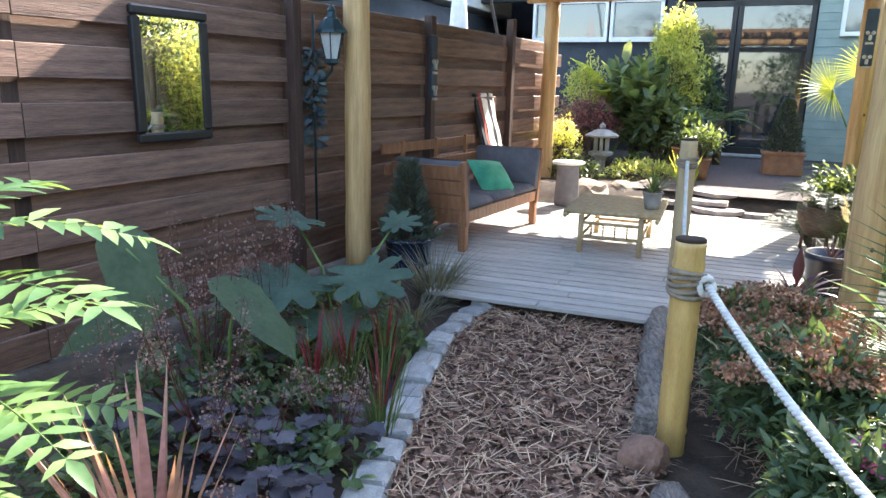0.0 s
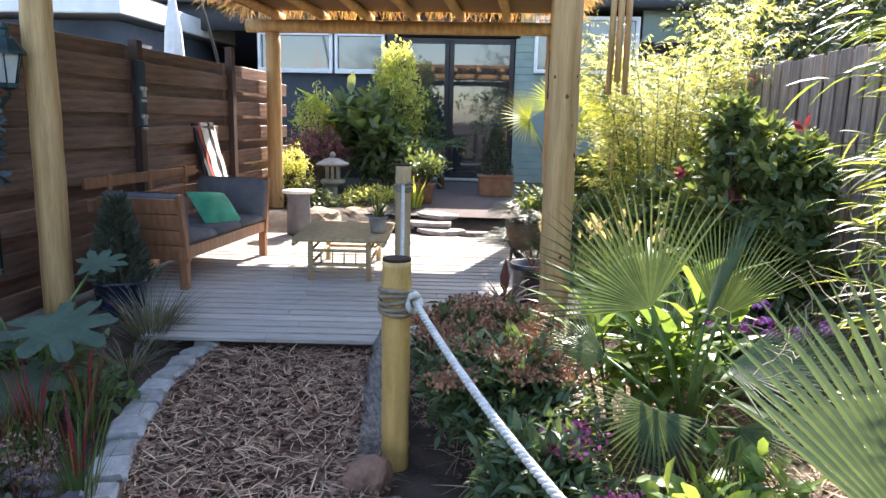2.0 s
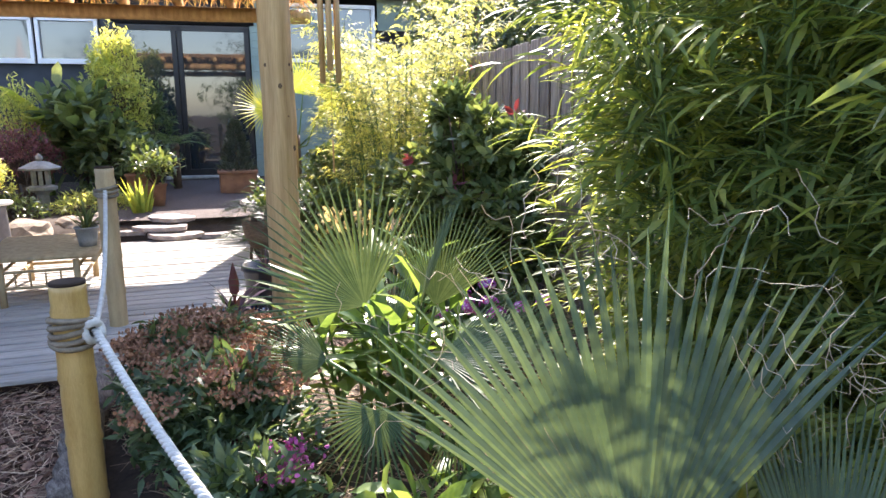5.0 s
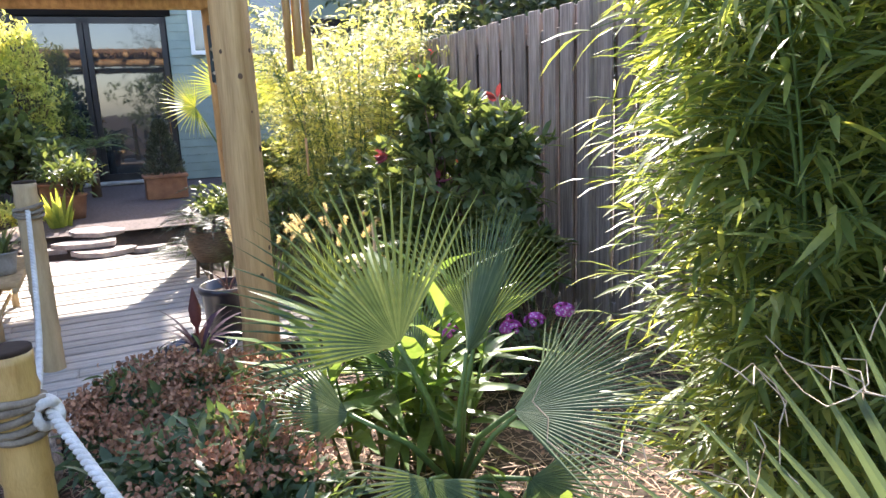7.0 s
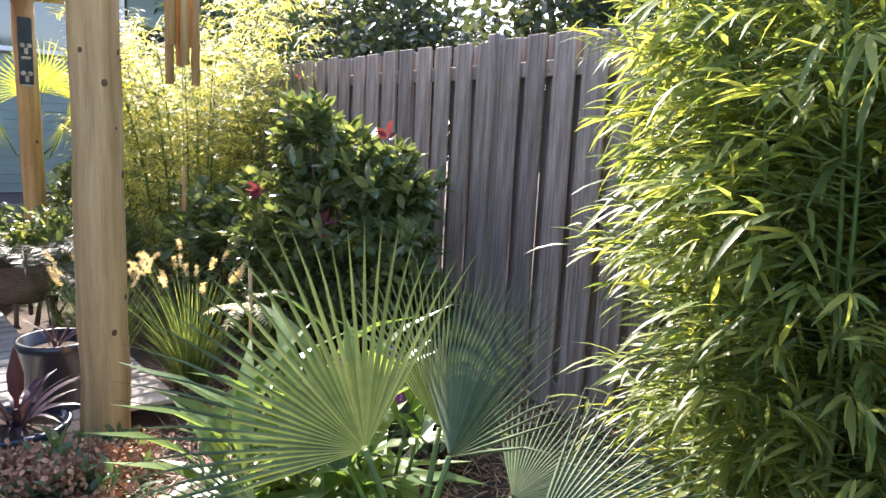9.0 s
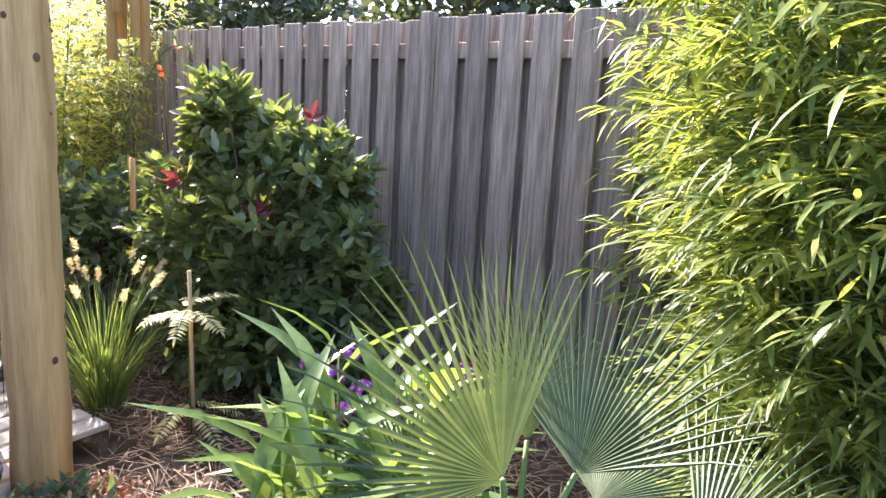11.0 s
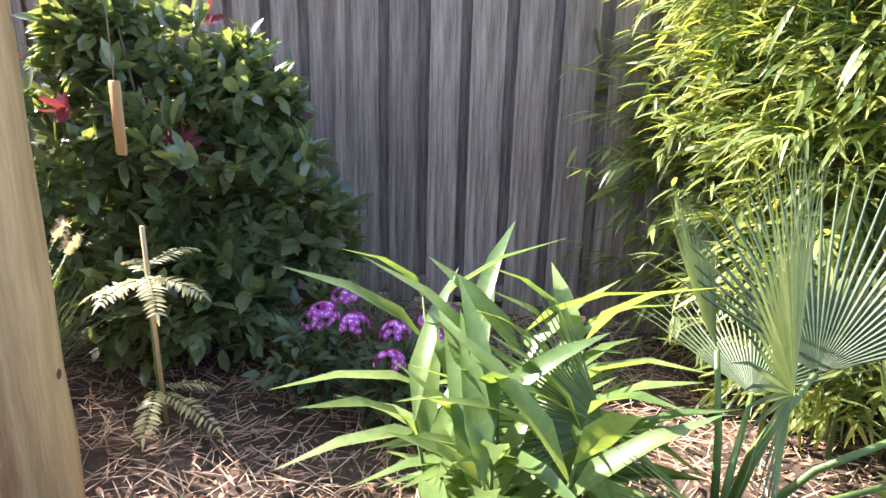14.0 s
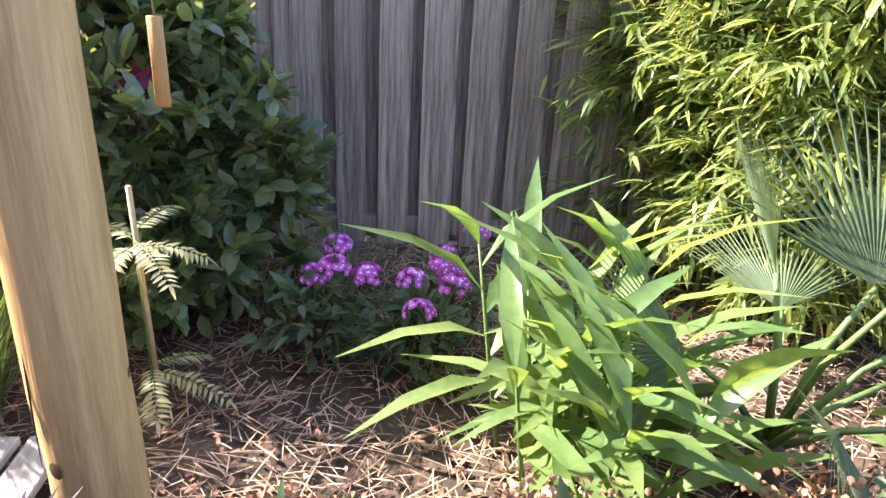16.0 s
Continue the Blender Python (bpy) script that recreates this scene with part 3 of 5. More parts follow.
# left fence: overlapping horizontal planks, each its own piece, on dark posts
FA, FD = np.array([-0.79, 6.2]), np.array([0.454, 0.891])
FN = np.array([0.891, -0.454])
fence_l = tagged(new("wall_fence_dark"), "dark brown stained fence of overlapping horizontal planks", "fence", kind="structure")
fence_turn = math.atan2(FD[1], FD[0])
plank_meshes = []
for seed in range(3):
    pm = Mesh().box((0, 0, 0), (2.0, 0.024, 0.172), bevel=0.004)
    plank_meshes.append(pm.data("plank"))
    plank_meshes[-1].materials.append(STAIN)
POSTS = [-9.1, -7.1, -5.1, -3.05, -1.02, 1.03, 3.06, 5.05]
for i, s in enumerate(POSTS):
    p = FA + FD * s
    if i < len(POSTS) - 1:
        gap = (POSTS[i + 1] - s)
        c = FA + FD * (s + gap / 2)
        for k in range(14):
            off = -0.03 if k % 2 else 0.055
            pl = obj("plank", plank_meshes[(i + k) % 3], None, fence_l, smooth=False)
            pl.location = (*(c + FN * (off - 0.03)), 0.115 + k * 0.1475)
            pl.rotation_euler = (rng.normal() * 0.012, rng.normal() * 0.003, fence_turn)
            pl.scale = ((gap - 0.004) / 2.0, 1, 1)
    top = 2.3 if i in (4, 6) else 2.16
    m = Mesh().box((0, 0, top / 2), (0.09, 0.09, top), bevel=0.006)
    if i == 4:
        m.lathe((0, 0, top), [(0.035, 0), (0.03, 0.02), (0.05, 0.05), (0.055, 0.08), (0.04, 0.11), (0.005, 0.125)], 12)
    po = obj("fence_post", m, STAIND, fence_l, smooth=False)
    po.location, po.rotation_euler = (*(p + FN * (0.06 if i in (4, 5, 6) else -0.09)), 0), (0, 0, fence_turn)

# right fence: upright grey boards on both sides of rails
RA, RD = np.array([4.52, 3.13]), np.array([0.409, 0.912])
RN = np.array([-0.912, 0.409])
fence_r = tagged(new("wall_fence_grey"), "weathered grey fence of upright overlapping boards", "fence", kind="structure")
right_turn = math.atan2(RD[1], RD[0])
for s0, s1 in ((-7.0, 0.03), (0.05, 7.4)):
    c = RA + RD * (s0 + s1) / 2
    for z in (0.12, 1.93):
        r = obj("rail", Mesh().box((0, 0, 0), (s1 - s0, 0.05, 0.09), bevel=0.004), GREYW, fence_r, smooth=False)
        r.location, r.rotation_euler = (*(c - RN * 0.0), z), (0, 0, right_turn)
boards = []
for k in range(4):
    b = Mesh().box((0, 0, 1.055), (0.15 + 0.007 * k, 0.018, 2.1), bevel=0.004).data("board")
    b.materials.append(GREYW)
    boards.append(b)
k = 0
s = -6.9
while s < 7.3:
    for side, off in ((1, 0.0), (-1, 0.113)):
        bo = obj("board", boards[rng.integers(4)], None, fence_r, smooth=False)
        bo.location = (*(RA + RD * (s + off) + RN * (0.040 * side)), rng.normal() * 0.006 + 0.01)
        bo.scale.x = 1.0 if side > 0 else 1.2
        bo.rotation_euler = (0, rng.normal() * 0.004, right_turn + rng.normal() * 0.012)
    s += 0.222
fp = obj("fence_post", Mesh().box((0, 0, 1.07), (0.07, 0.075, 2.14), bevel=0.006), GREYW, fence_r, smooth=False)
fp.location, fp.rotation_euler = (*(RA + RD * 0.09 + RN * 0.068), 0), (0, 0, right_turn)

# deck
deck = tagged(new("floor_deck"), "weathered pale grey timber deck with open joints", "deck", kind="structure")
board_cache = {}
u = 4.27
n = 0
while u < 8.25:
    v0 = -1.75 if u < 4.8 else (-2.0 if u < 5.1 else -2.42)
    v1 = 0.62 if u < 4.5 else (1.36 if 4.95 < u < 5.75 else 0.92)
    for a, b in ((v0, (v0 + v1) / 2 + (0.3 if n % 2 else -0.4)), ((v0 + v1) / 2 + (0.3 if n % 2 else -0.4), v1)):
        key = round(b - a, 2)
        if key not in board_cache:
            board_cache[key] = Mesh().box((0, 0, 0), (key - 0.004, 0.112, 0.028), bevel=0.004).data("plank")
            board_cache[key].materials.append(DECKW)
        pl = obj("plank", board_cache[key], None, deck, smooth=False)
        pl.location = (*deck_at(u + 0.0665, (a + b) / 2), DECK - 0.014 + rng.normal() * 0.0008)
        pl.rotation_euler = (rng.normal() * 0.003, 0, A20)
    u += 0.1415
    n += 1
j = Mesh()
for v in (-2.3, -1.6, -0.9, -0.2, 0.5, 0.8):
    j.box((*deck_at(6.35, v), 0.04), (0.06, 3.7, 0.09), A20)
j.box((*deck_at(4.36, -0.42), 0.045), (1.95, 0.03, 0.085), A20)
part("joists", j, STAIND, deck, smooth=False)

# house behind: glazed doors, green boards, white window strip
HA, HD = np.array([4.88, 13.73]), np.array([0.914, -0.407])
HT = math.atan2(HD[1], HD[0])
HN = np.array([-0.407, -0.914])
house = thing("house", "single storey garden house with dark glazed doors and green boards", "house", (*HA, 0.28), HT)
hs = lambda p: float((np.array(p) - HA) @ HD)
dl, dr = hs((4.21, 14.03)), hs((6.35, 13.06))
# wall pieces around the doors and windows (local x along the wall, y away from the garden)
w = Mesh()
w.box(((-9 + dl) / 2, 0.12, 1.08), (dl + 9, 0.2, 2.16))
part("wall", w, DARKW, house, "dark plinth wall")
part("wall", Mesh().box((dl - 5.3, 0.12, 3.2), (7.4, 0.2, 0.5)).box((dl - 0.12, 0.1, 2.55), (0.24, 0.2, 0.8)), DARKW, house)
cb = Mesh()
for i in range(24):
    cb.box((dr + 0.27, 0.06 + 0.004 * (i % 2), 0.07 + i * 0.145), (0.5, 0.03, 0.142), m=Euler((radians(-4), 0, 0)).to_matrix().to_4x4())
for i in range(16):
    cb.box((dr + 3.0, 0.06, 0.07 + i * 0.145), (5.0, 0.03, 0.142), m=Euler((radians(-4), 0, 0)).to_matrix().to_4x4())
cb.box((dr + 4.0, 0.1, 3.3), (3.0, 0.06, 0.9))
part("wall", cb, GREENW, house, "grey green clapboards", smooth=False)
part("wall", Mesh().box(((dl + dr) / 2, 0.1, 3.15), (dr - dl + 0.2, 0.2, 0.55)), BLACK, house)
part("roof", Mesh().box((0, 2.3, 3.52), (19, 5.2, 0.16), bevel=0.02), DARKW, house, "dark flat roof")
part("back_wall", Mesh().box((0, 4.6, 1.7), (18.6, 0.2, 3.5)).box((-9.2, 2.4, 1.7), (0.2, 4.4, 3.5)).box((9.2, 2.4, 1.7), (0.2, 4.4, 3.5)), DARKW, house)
mid = hs((5.16, 13.6))
for a, b in ((dl, mid), (mid, dr)):
    d = part("door", Mesh().box((a + 0.05, 0.05, 1.42), (0.09, 0.07, 2.84), bevel=0.01).box((b - 0.05, 0.05, 1.42), (0.09, 0.07, 2.84), bevel=0.01).box(((a + b) / 2, 0.05, 2.8), (b - a, 0.07, 0.1)).box(((a + b) / 2, 0.05, 0.09), (b - a, 0.07, 0.18)), BLACK, house, "black framed glass door", smooth=False)
    part("pane", Mesh().box(((a + b) / 2, 0.06, 1.45), (b - a - 0.16, 0.015, 2.6)), PANE, d, "dark reflecting glass", smooth=False)
part("sill", Mesh().box(((dl + dr) / 2, -0.08, 0.03), (dr - dl + 0.1, 0.2, 0.06), bevel=0.01), GREYS, house)
w0 = hs((6.71, 12.9))
wn1 = part("window", Mesh().box((w0 + 0.03, 0.0, 2.75), (0.07, 0.1, 1.1)).box((w0 + 1.0, 0.0, 2.24), (2.0, 0.12, 0.07)).box((w0 + 2.0, 0.0, 2.75), (0.07, 0.1, 1.1)).box((w0 + 1.0, 0.0, 3.27), (2.0, 0.1, 0.07)), WHITE, house, "white window frame", smooth=False)
part("pane", Mesh().box((w0 + 1.0, 0.03, 2.75), (1.9, 0.015, 1.0)), PANEL, wn1, "pale reflecting glass", smooth=False)
for a, b in ((dl - 2.9, dl - 1.35), (dl - 1.3, dl - 0.28)):
    wi = part("window", Mesh().box((a + 0.03, 0.0, 2.53), (0.06, 0.1, 0.78)).box((b - 0.03, 0.0, 2.53), (0.06, 0.1, 0.78)).box(((a + b) / 2, 0.0, 2.17), (b - a, 0.12, 0.09)).box(((a + b) / 2, 0.0, 2.9), (b - a, 0.1, 0.06)), WHITE, house, "white window frame", smooth=False)
    part("pane", Mesh().box(((a + b) / 2, 0.04, 2.53), (b - a - 0.08, 0.015, 0.72)), PANEL, wi, "grey reflecting glass", smooth=False)

# neighbour's extension beyond the dark fence
nb = thing("neighbour_house", "neighbouring flat roofed extension with white fascia", "house", (-0.82, 12.95, 0), HT)
part("wall", Mesh().box((-3.5, 2.5, 1.5), (6.8, 4.8, 3.0)), DARKW, nb, "dark grey wall")
part("fascia", Mesh().box((-3.5, 2.45, 3.27), (7.1, 5.1, 0.36), bevel=0.02), WHITE, nb, "white roof fascia", smooth=False)
part("roof", Mesh().box((-3.5, 2.45, 3.48), (6.9, 4.9, 0.05)), DARKW, nb, smooth=False)
nb2 = thing("neighbour_house", "pale two storey house with tiled roof behind the fence", "house", (-6.5, 19, 0), HT)
part("wall", Mesh().box((0, 3, 2.4), (9, 6, 4.8)), WHITE, nb2, smooth=False)
part("roof", Mesh().add([(-4.8, -0.3, 4.75), (4.8, -0.3, 4.75), (4.8, 6.3, 4.75), (-4.8, 6.3, 4.75), (-4.8, 3, 7.2), (4.8, 3, 7.2)], [(0, 1, 5, 4), (2, 3, 4, 5), (0, 4, 3), (1, 2, 5), (3, 2, 1, 0)]), TERRA, nb2, smooth=False)
for x in (-3, 0, 3):
    wi = part("window", Mesh().box((x, -0.02, 3.6), (1.3, 0.1, 1.1)), BLACK, nb2, smooth=False)
    part("pane", Mesh().box((x, -0.08, 3.6), (1.1, 0.02, 0.9)), PANEL, wi, smooth=False)

# pergola: pole posts, beams, rafters, reed roof
pergola = thing("pergola", "pine pole pergola with a reed thatch roof", "pergola")
FL, FR, BL, BR = (np.array(q) for q in ((-0.76, 5.48), (2.48, 4.11), (1.26, 9.84), (4.65, 8.3)))
def pole(name, a, b, r, knots=0, crack=False, label=""):
    a, b = np.array(a, float), np.array(b, float)
    t = np.linspace(0, 1, 14)
    c = a + (b - a) * t[:, None]
    c[1:-1] += rng.normal(size=(12, 3)) * 0.003
    ob = part(name, Mesh().tube(c, r * (1.03 - 0.06 * t + rng.normal(size=14) * 0.008), 18), LOGW, pergola, label)
    for i in range(knots):
        z = rng.uniform(0.1, 0.75)
        an = rng.uniform(2.2, 5.5)
        d = np.array([math.cos(an), math.sin(an), 0])
        p = a + (b - a) * z + d * r * 0.985
        kn = Mesh()
        s = np.cross(d, [0, 0, 1])
        q = np.linspace(0, 2 * np.pi, 10, endpoint=False)
        rr = rng.uniform(0.006, 0.019)
        kn.add([p + d * 0.004] + [p + (s * math.cos(x) + np.array([0, 0, 1.2]) * math.sin(x)) * rr for x in q], [(0, 1 + j, 1 + (j + 1) % 10) for j in range(10)])
        part("knot", kn, KNOT, ob)
    if crack:
        d = np.array([-0.55, 0.83, 0]); d /= np.linalg.norm(d)
        zs = np.linspace(0.45, 1.75, 12)
        cr = Mesh().tube([np.array([a[0], a[1], 0]) + d * r * 0.985 + np.array([0.004 * math.sin(z * 9), 0.012 * math.sin(z * 4), z]) for z in zs], [0.0006] + [0.0022] * 10 + [0.0006], 5)
        part("crack", cr, CRACK, ob)
    return ob
HB = 2.66
for p, top, kn in ((FL, HB + 0.05, 5), (FR, HB + 0.05, 18), (BL, HB - 0.05, 3)):
    pole("post", (*p, 0.0), (*p, top), 0.1, kn, p is FR)
pole("post", (BR[0] + 0.05, BR[1], 0.1), (*BR, HB - 0.05), 0.1, 4)
ov = lambda a, b, k: (a + (a - b) / np.linalg.norm(a - b) * k, b + (b - a) / np.linalg.norm(b - a) * k)
for a, b, z in ((FL, FR, HB + 0.1), (BL, BR, HB + 0.03)):
    p, q = ov(a, b, 0.35)
    pole("beam", (*p, z), (*q, z), 0.085)
for i in range(7):
    k = i / 6
    p, q = ov(FL + (FR - FL) * k, BL + (BR - BL) * k, 0.4)
    pole("rafter", (*p, HB + 0.26), (*q, HB + 0.19), 0.06)
c = [FL + (FL - BR) * 0.07 + (FL - FR) * 0.06, FR + (FR - BL) * 0.07 + (FR - FL) * 0.06, BR + (BR - FL) * 0.045 + (BR - BL) * 0.02, BL + (BL - FR) * 0.045 + (BL - BR) * 0.05]
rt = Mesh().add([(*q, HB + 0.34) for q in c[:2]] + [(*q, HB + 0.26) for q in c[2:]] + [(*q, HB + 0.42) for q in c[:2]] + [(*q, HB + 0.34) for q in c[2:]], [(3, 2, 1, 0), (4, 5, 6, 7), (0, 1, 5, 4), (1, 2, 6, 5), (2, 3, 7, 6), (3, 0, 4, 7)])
part("roof", rt, THATCH_SHADED, pergola, "reed thatch", smooth=False)
fr = Mesh()
for a, b in ((0, 1), (1, 2), (2, 3), (3, 0)):
    ln = np.linalg.norm(c[b] - c[a])
    k = int(ln * 170)
    t = rng.random(k)
    p = c[a] + (c[b] - c[a]) * t[:, None]
    out = np.array([(c[b] - c[a])[1], -(c[b] - c[a])[0]]) / ln
    z = HB + (0.30 if (a, b) == (0, 1) else 0.25) + rng.uniform(-0.02, 0.14, k)
    pos = np.column_stack([p, z])
    way = np.column_stack([np.tile(out, (k, 1)) * 0.5 + rng.normal(size=(k, 2)) * 0.45, -rng.uniform(0.3, 1.6, k)])
    fr.leaves(pos, way, rng.normal(size=(k, 3)), rng.uniform(0.08, 0.26, k), rng.uniform(0.004, 0.010, k), 0.3, 0.2, "strap")
part("thatch_fringe", fr, THATCH, pergola, "ragged hanging reed ends")

# ---- things: deck ----
def sofa(at, turn):
    """Local x along the seat, y towards the back."""
    e = thing("garden_sofa", "reddish hardwood garden sofa with dark grey cushions on the deck", "sofa", (*at, DECK), turn)
    L, D = 1.62, 0.72
    for x in (0.05, L - 0.05):
        for y in (0.04, D - 0.04):
            part("leg", Mesh().box((x, y, 0.15), (0.065, 0.065, 0.3), bevel=0.006), SOFAW, e, smooth=False)
    part("seat_frame", Mesh().box((L / 2, 0.03, 0.3), (L, 0.045, 0.1), bevel=0.006).box((L / 2, D - 0.03, 0.3), (L, 0.045, 0.1), bevel=0.006), SOFAW, e, smooth=False)
    for i in range(6):
        part("slat", Mesh().box((L / 2, 0.1 + i * 0.105, 0.335), (L - 0.02, 0.08, 0.02), bevel=0.003), SOFAW, e, smooth=False)
    for x, s in ((0.03, -1), (L - 0.03, 1)):
        lean = Euler((0, radians(9 * s), 0)).to_matrix().to_4x4()
        pn = Mesh()
        for i in range(4):
            pn.box((x + 0.02 * s * i, D / 2, 0.3 + i * 0.125), (0.025, D - 0.02, 0.12), bevel=0.004, m=lean)
        part("arm_panel", pn, SOFAW, e, "plank end panel", smooth=False)
        part("arm_post", Mesh().box((x + 0.02 * s, 0.015, 0.5), (0.06, 0.04, 0.56), bevel=0.006, m=lean), SOFAW, e, smooth=False)
        part("arm_cushion", Mesh().box((x - 0.055 * s + 0.03 * s, D / 2, 0.56), (0.07, D, 0.44), bevel=0.03, m=lean), CUSH, e, "dark grey side cushion")
    for i in range(3):
        part("seat_cushion", Mesh().box((0.1 + (L - 0.2) * (i + 0.5) / 3, D / 2 - 0.01, 0.385), ((L - 0.2) / 3 - 0.006, D - 0.04, 0.085), bevel=0.03), CUSH, e, "grey seat cushion")
    for z in (0.66, 0.83):
        part("back_rail", Mesh().box((L / 2 - 0.05, D + 0.01 + (z - 0.6) * 0.2, z), (L + 0.1, 0.025, 0.09), bevel=0.005), SOFAW, e, smooth=False)
    for x in (0.2, 0.8, 1.4):
        part("back_post", Mesh().box((x, D + 0.04, 0.58), (0.045, 0.03, 0.62), bevel=0.004), SOFAW, e, smooth=False)
    return e
sofa((0.10, 5.74), math.atan2(0.876, 0.483))
pil = Mesh()
N = 9
for side in (1, -1):
    v = [((i / (N - 1) - 0.5) * 0.42, (jj / (N - 1) - 0.5) * 0.4, side * 0.075 * ((1 - abs(2 * i / (N - 1) - 1) ** 2.5) * (1 - abs(2 * jj / (N - 1) - 1) ** 2.5)) ** 0.5) for jj in range(N) for i in range(N)]
    pil.add(v, [(a, a + 1, a + 1 + N, a + N) if side > 0 else (a + N, a + N + 1, a + 1, a) for jj in range(N - 1) for a in range(jj * N, jj * N + N - 1)])
pw = obj("pillow", pil, PILLOW)
pw.matrix_world = pose(0.36, 6.72, 0.665, 40, 6, 35)
tagged(pw, "green patterned scatter pillow leaning on the sofa", "pillow")

def coffee_table(at, turn):
    e = thing("coffee_table", "low bamboo coffee table with slatted top on the deck", "table", (*at, DECK), turn)
    W, L, H = 0.56, 1.02, 0.36
    for x in (0.03, W - 0.03):
        for y in (0.05, L - 0.05):
            part("leg", Mesh().tube([(x, y, 0), (x, y, H - 0.03)], 0.024, 10), BAMBG, e)
    k = 24
    for i in range(k):
        part("slat", Mesh().tube([(-0.12, (i + 0.5) * L / k, H), (W + 0.12, (i + 0.5) * L / k, H)], L / k * 0.49, 6), BAMBG, e)
    for x in (-0.1, W + 0.1):
        part("rail", Mesh().tube([(x, -0.02, H - 0.03), (x, L + 0.02, H - 0.03)], 0.02, 8), BAMBG, e)
    for z in (0.14, 0.26):
        for y in (0.05, L - 0.05):
            part("stretcher", Mesh().tube([(0.03, y, z), (W - 0.03, y, z)], 0.012, 8), BAMBG, e)
        for x in (0.03, W - 0.03):
            part("stretcher", Mesh().tube([(x, 0.05, z), (x, L - 0.05, z)], 0.012, 8), BAMBG, e)
    for x in (0.12, 0.22, 0.32, 0.42):
        part("spindle", Mesh().tube([(x, 0.05, 0.14), (x, 0.05, 0.26)], 0.007, 6), BAMBG, e)
    return e
coffee_table((1.06, 5.87), radians(-20))
pot("flower_pot", "patterned white pot holding a spiky plant on the bamboo table", (1.72, 5.98, DECK + 0.382), 0.085, 0.15, GREYS)
grass("spider_plant", "spiky green pot plant with an orange flower", (1.72, 5.98, DECK + 0.51), 46, 0.3, 0.02, L_MID, 0.03, 1.0, 0.9, category="pot plant")

# side table, folded chair with striped towel
st = thing("side_table", "small side table with a folded white cloth on top", "table", (1.36, 8.35, DECK))
part("tabletop", Mesh().lathe((0, 0, 0.5), [(0.19, 0), (0.2, 0.015), (0.19, 0.03), (0.01, 0.035)], 20), CLOTH, st, "white cloth covered top")
part("base", Mesh().lathe((0, 0, 0), [(0.14, 0), (0.15, 0.05), (0.13, 0.45), (0.15, 0.5)], 18), CUSH, st)
ch = thing("folding_chair", "folded dark garden chair leaning on the fence", "chair", (0.42, 8.25, DECK), fence_turn)
for x in (-0.24, 0.24):
    part("frame_rail", Mesh().tube([(x, -0.25, 0), (x, 0.0, 0.7), (x, 0.12, 1.25)], 0.015, 8), BLACK, ch)
    part("leg", Mesh().tube([(x, 0.2, 0), (x, -0.1, 0.55)], 0.014, 8), BLACK, ch)
part("sling", Mesh().box((0, -0.05, 0.62), (0.46, 0.02, 1.1), m=Euler((radians(-17), 0, 0)).to_matrix().to_4x4(), bevel=0.008), CLOTHK, ch, smooth=False)
tw = thing("towel", "red white and black striped towel hung over a chair", "towel", (0.42, 8.25, DECK), fence_turn)
for i, (x, ww, mm) in enumerate(((-0.2, 0.08, CLOTHK), (-0.12, 0.07, CLOTHR), (0.0, 0.16, CLOTH), (0.11, 0.05, CLOTHK), (0.19, 0.1, CLOTH))):
    tm = Mesh()
    zz = np.linspace(0.55, 1.28, 10)
    v = []
    for z in zz:
        y = -0.09 + (z - 0.55) * 0.29 + 0.006 * math.sin(z * 23 + i)
        v += [(x - ww / 2, y, z), (x + ww / 2, y + 0.006, z)]
    tm.add(v, [(2 * q, 2 * q + 1, 2 * q + 3, 2 * q + 2) for q in range(9)])
    tm.tube([(x - ww / 2, 0.13, 1.28), (x + ww / 2, 0.13, 1.28)], 0.022, 8)
    part("stripe", tm, mm, tw)

# mirror, lamp, tiki boards on the dark fence
mi = thing("mirror", "dark framed garden mirror on the brown fence", "mirror", (*(np.array([-1.755, 4.31]) + FN * 0.055), 1.53), fence_turn)
W, H = 0.56, 0.72
for c0, s0 in (((0, 0, H / 2), (W, 0.04, 0.06)), ((0, 0, -H / 2), (W, 0.04, 0.06)), ((W / 2 - 0.03, 0, 0), (0.06, 0.04, H - 0.06)), ((-W / 2 + 0.03, 0, 0), (0.06, 0.04, H - 0.06))):
    part("frame", Mesh().box(c0, s0, bevel=0.012), BLACK, mi, smooth=False)
MIRROR = mat("mirror glass", (0.9, 0.92, 0.9), (0.88, 0.9, 0.88), 0.004, bump=0.0, metal=1.0)
part("mirror_glass", Mesh().box((0, 0.0, 0), (W - 0.1, 0.012, H - 0.05)), MIRROR, mi, smooth=False)

lp = thing("lantern_lamp", "dark iron lantern on a bracket entwined with ivy", "lamp", (*(FA + FD * -0.86 + FN * 0.12), 0), fence_turn - math.pi / 2)
part("pole", Mesh().tube([(0, 0, 0.4), (0, 0, 1.55), (0, 0, 2.0)], 0.011, 8), IRON, lp)
part("bracket", Mesh().tube([(0, 0, 1.5), (0.1, 0, 1.53), (0.17, 0, 1.6), (0.17, 0, 1.68)], 0.012, 8), IRON, lp)
part("cap", Mesh().lathe((0.17, 0, 1.86), [(0.12, 0), (0.115, 0.02), (0.08, 0.07), (0.06, 0.1), (0.04, 0.11), (0.03, 0.15), (0.035, 0.16), (0.01, 0.2)], 8), IRON, lp, smooth=False)
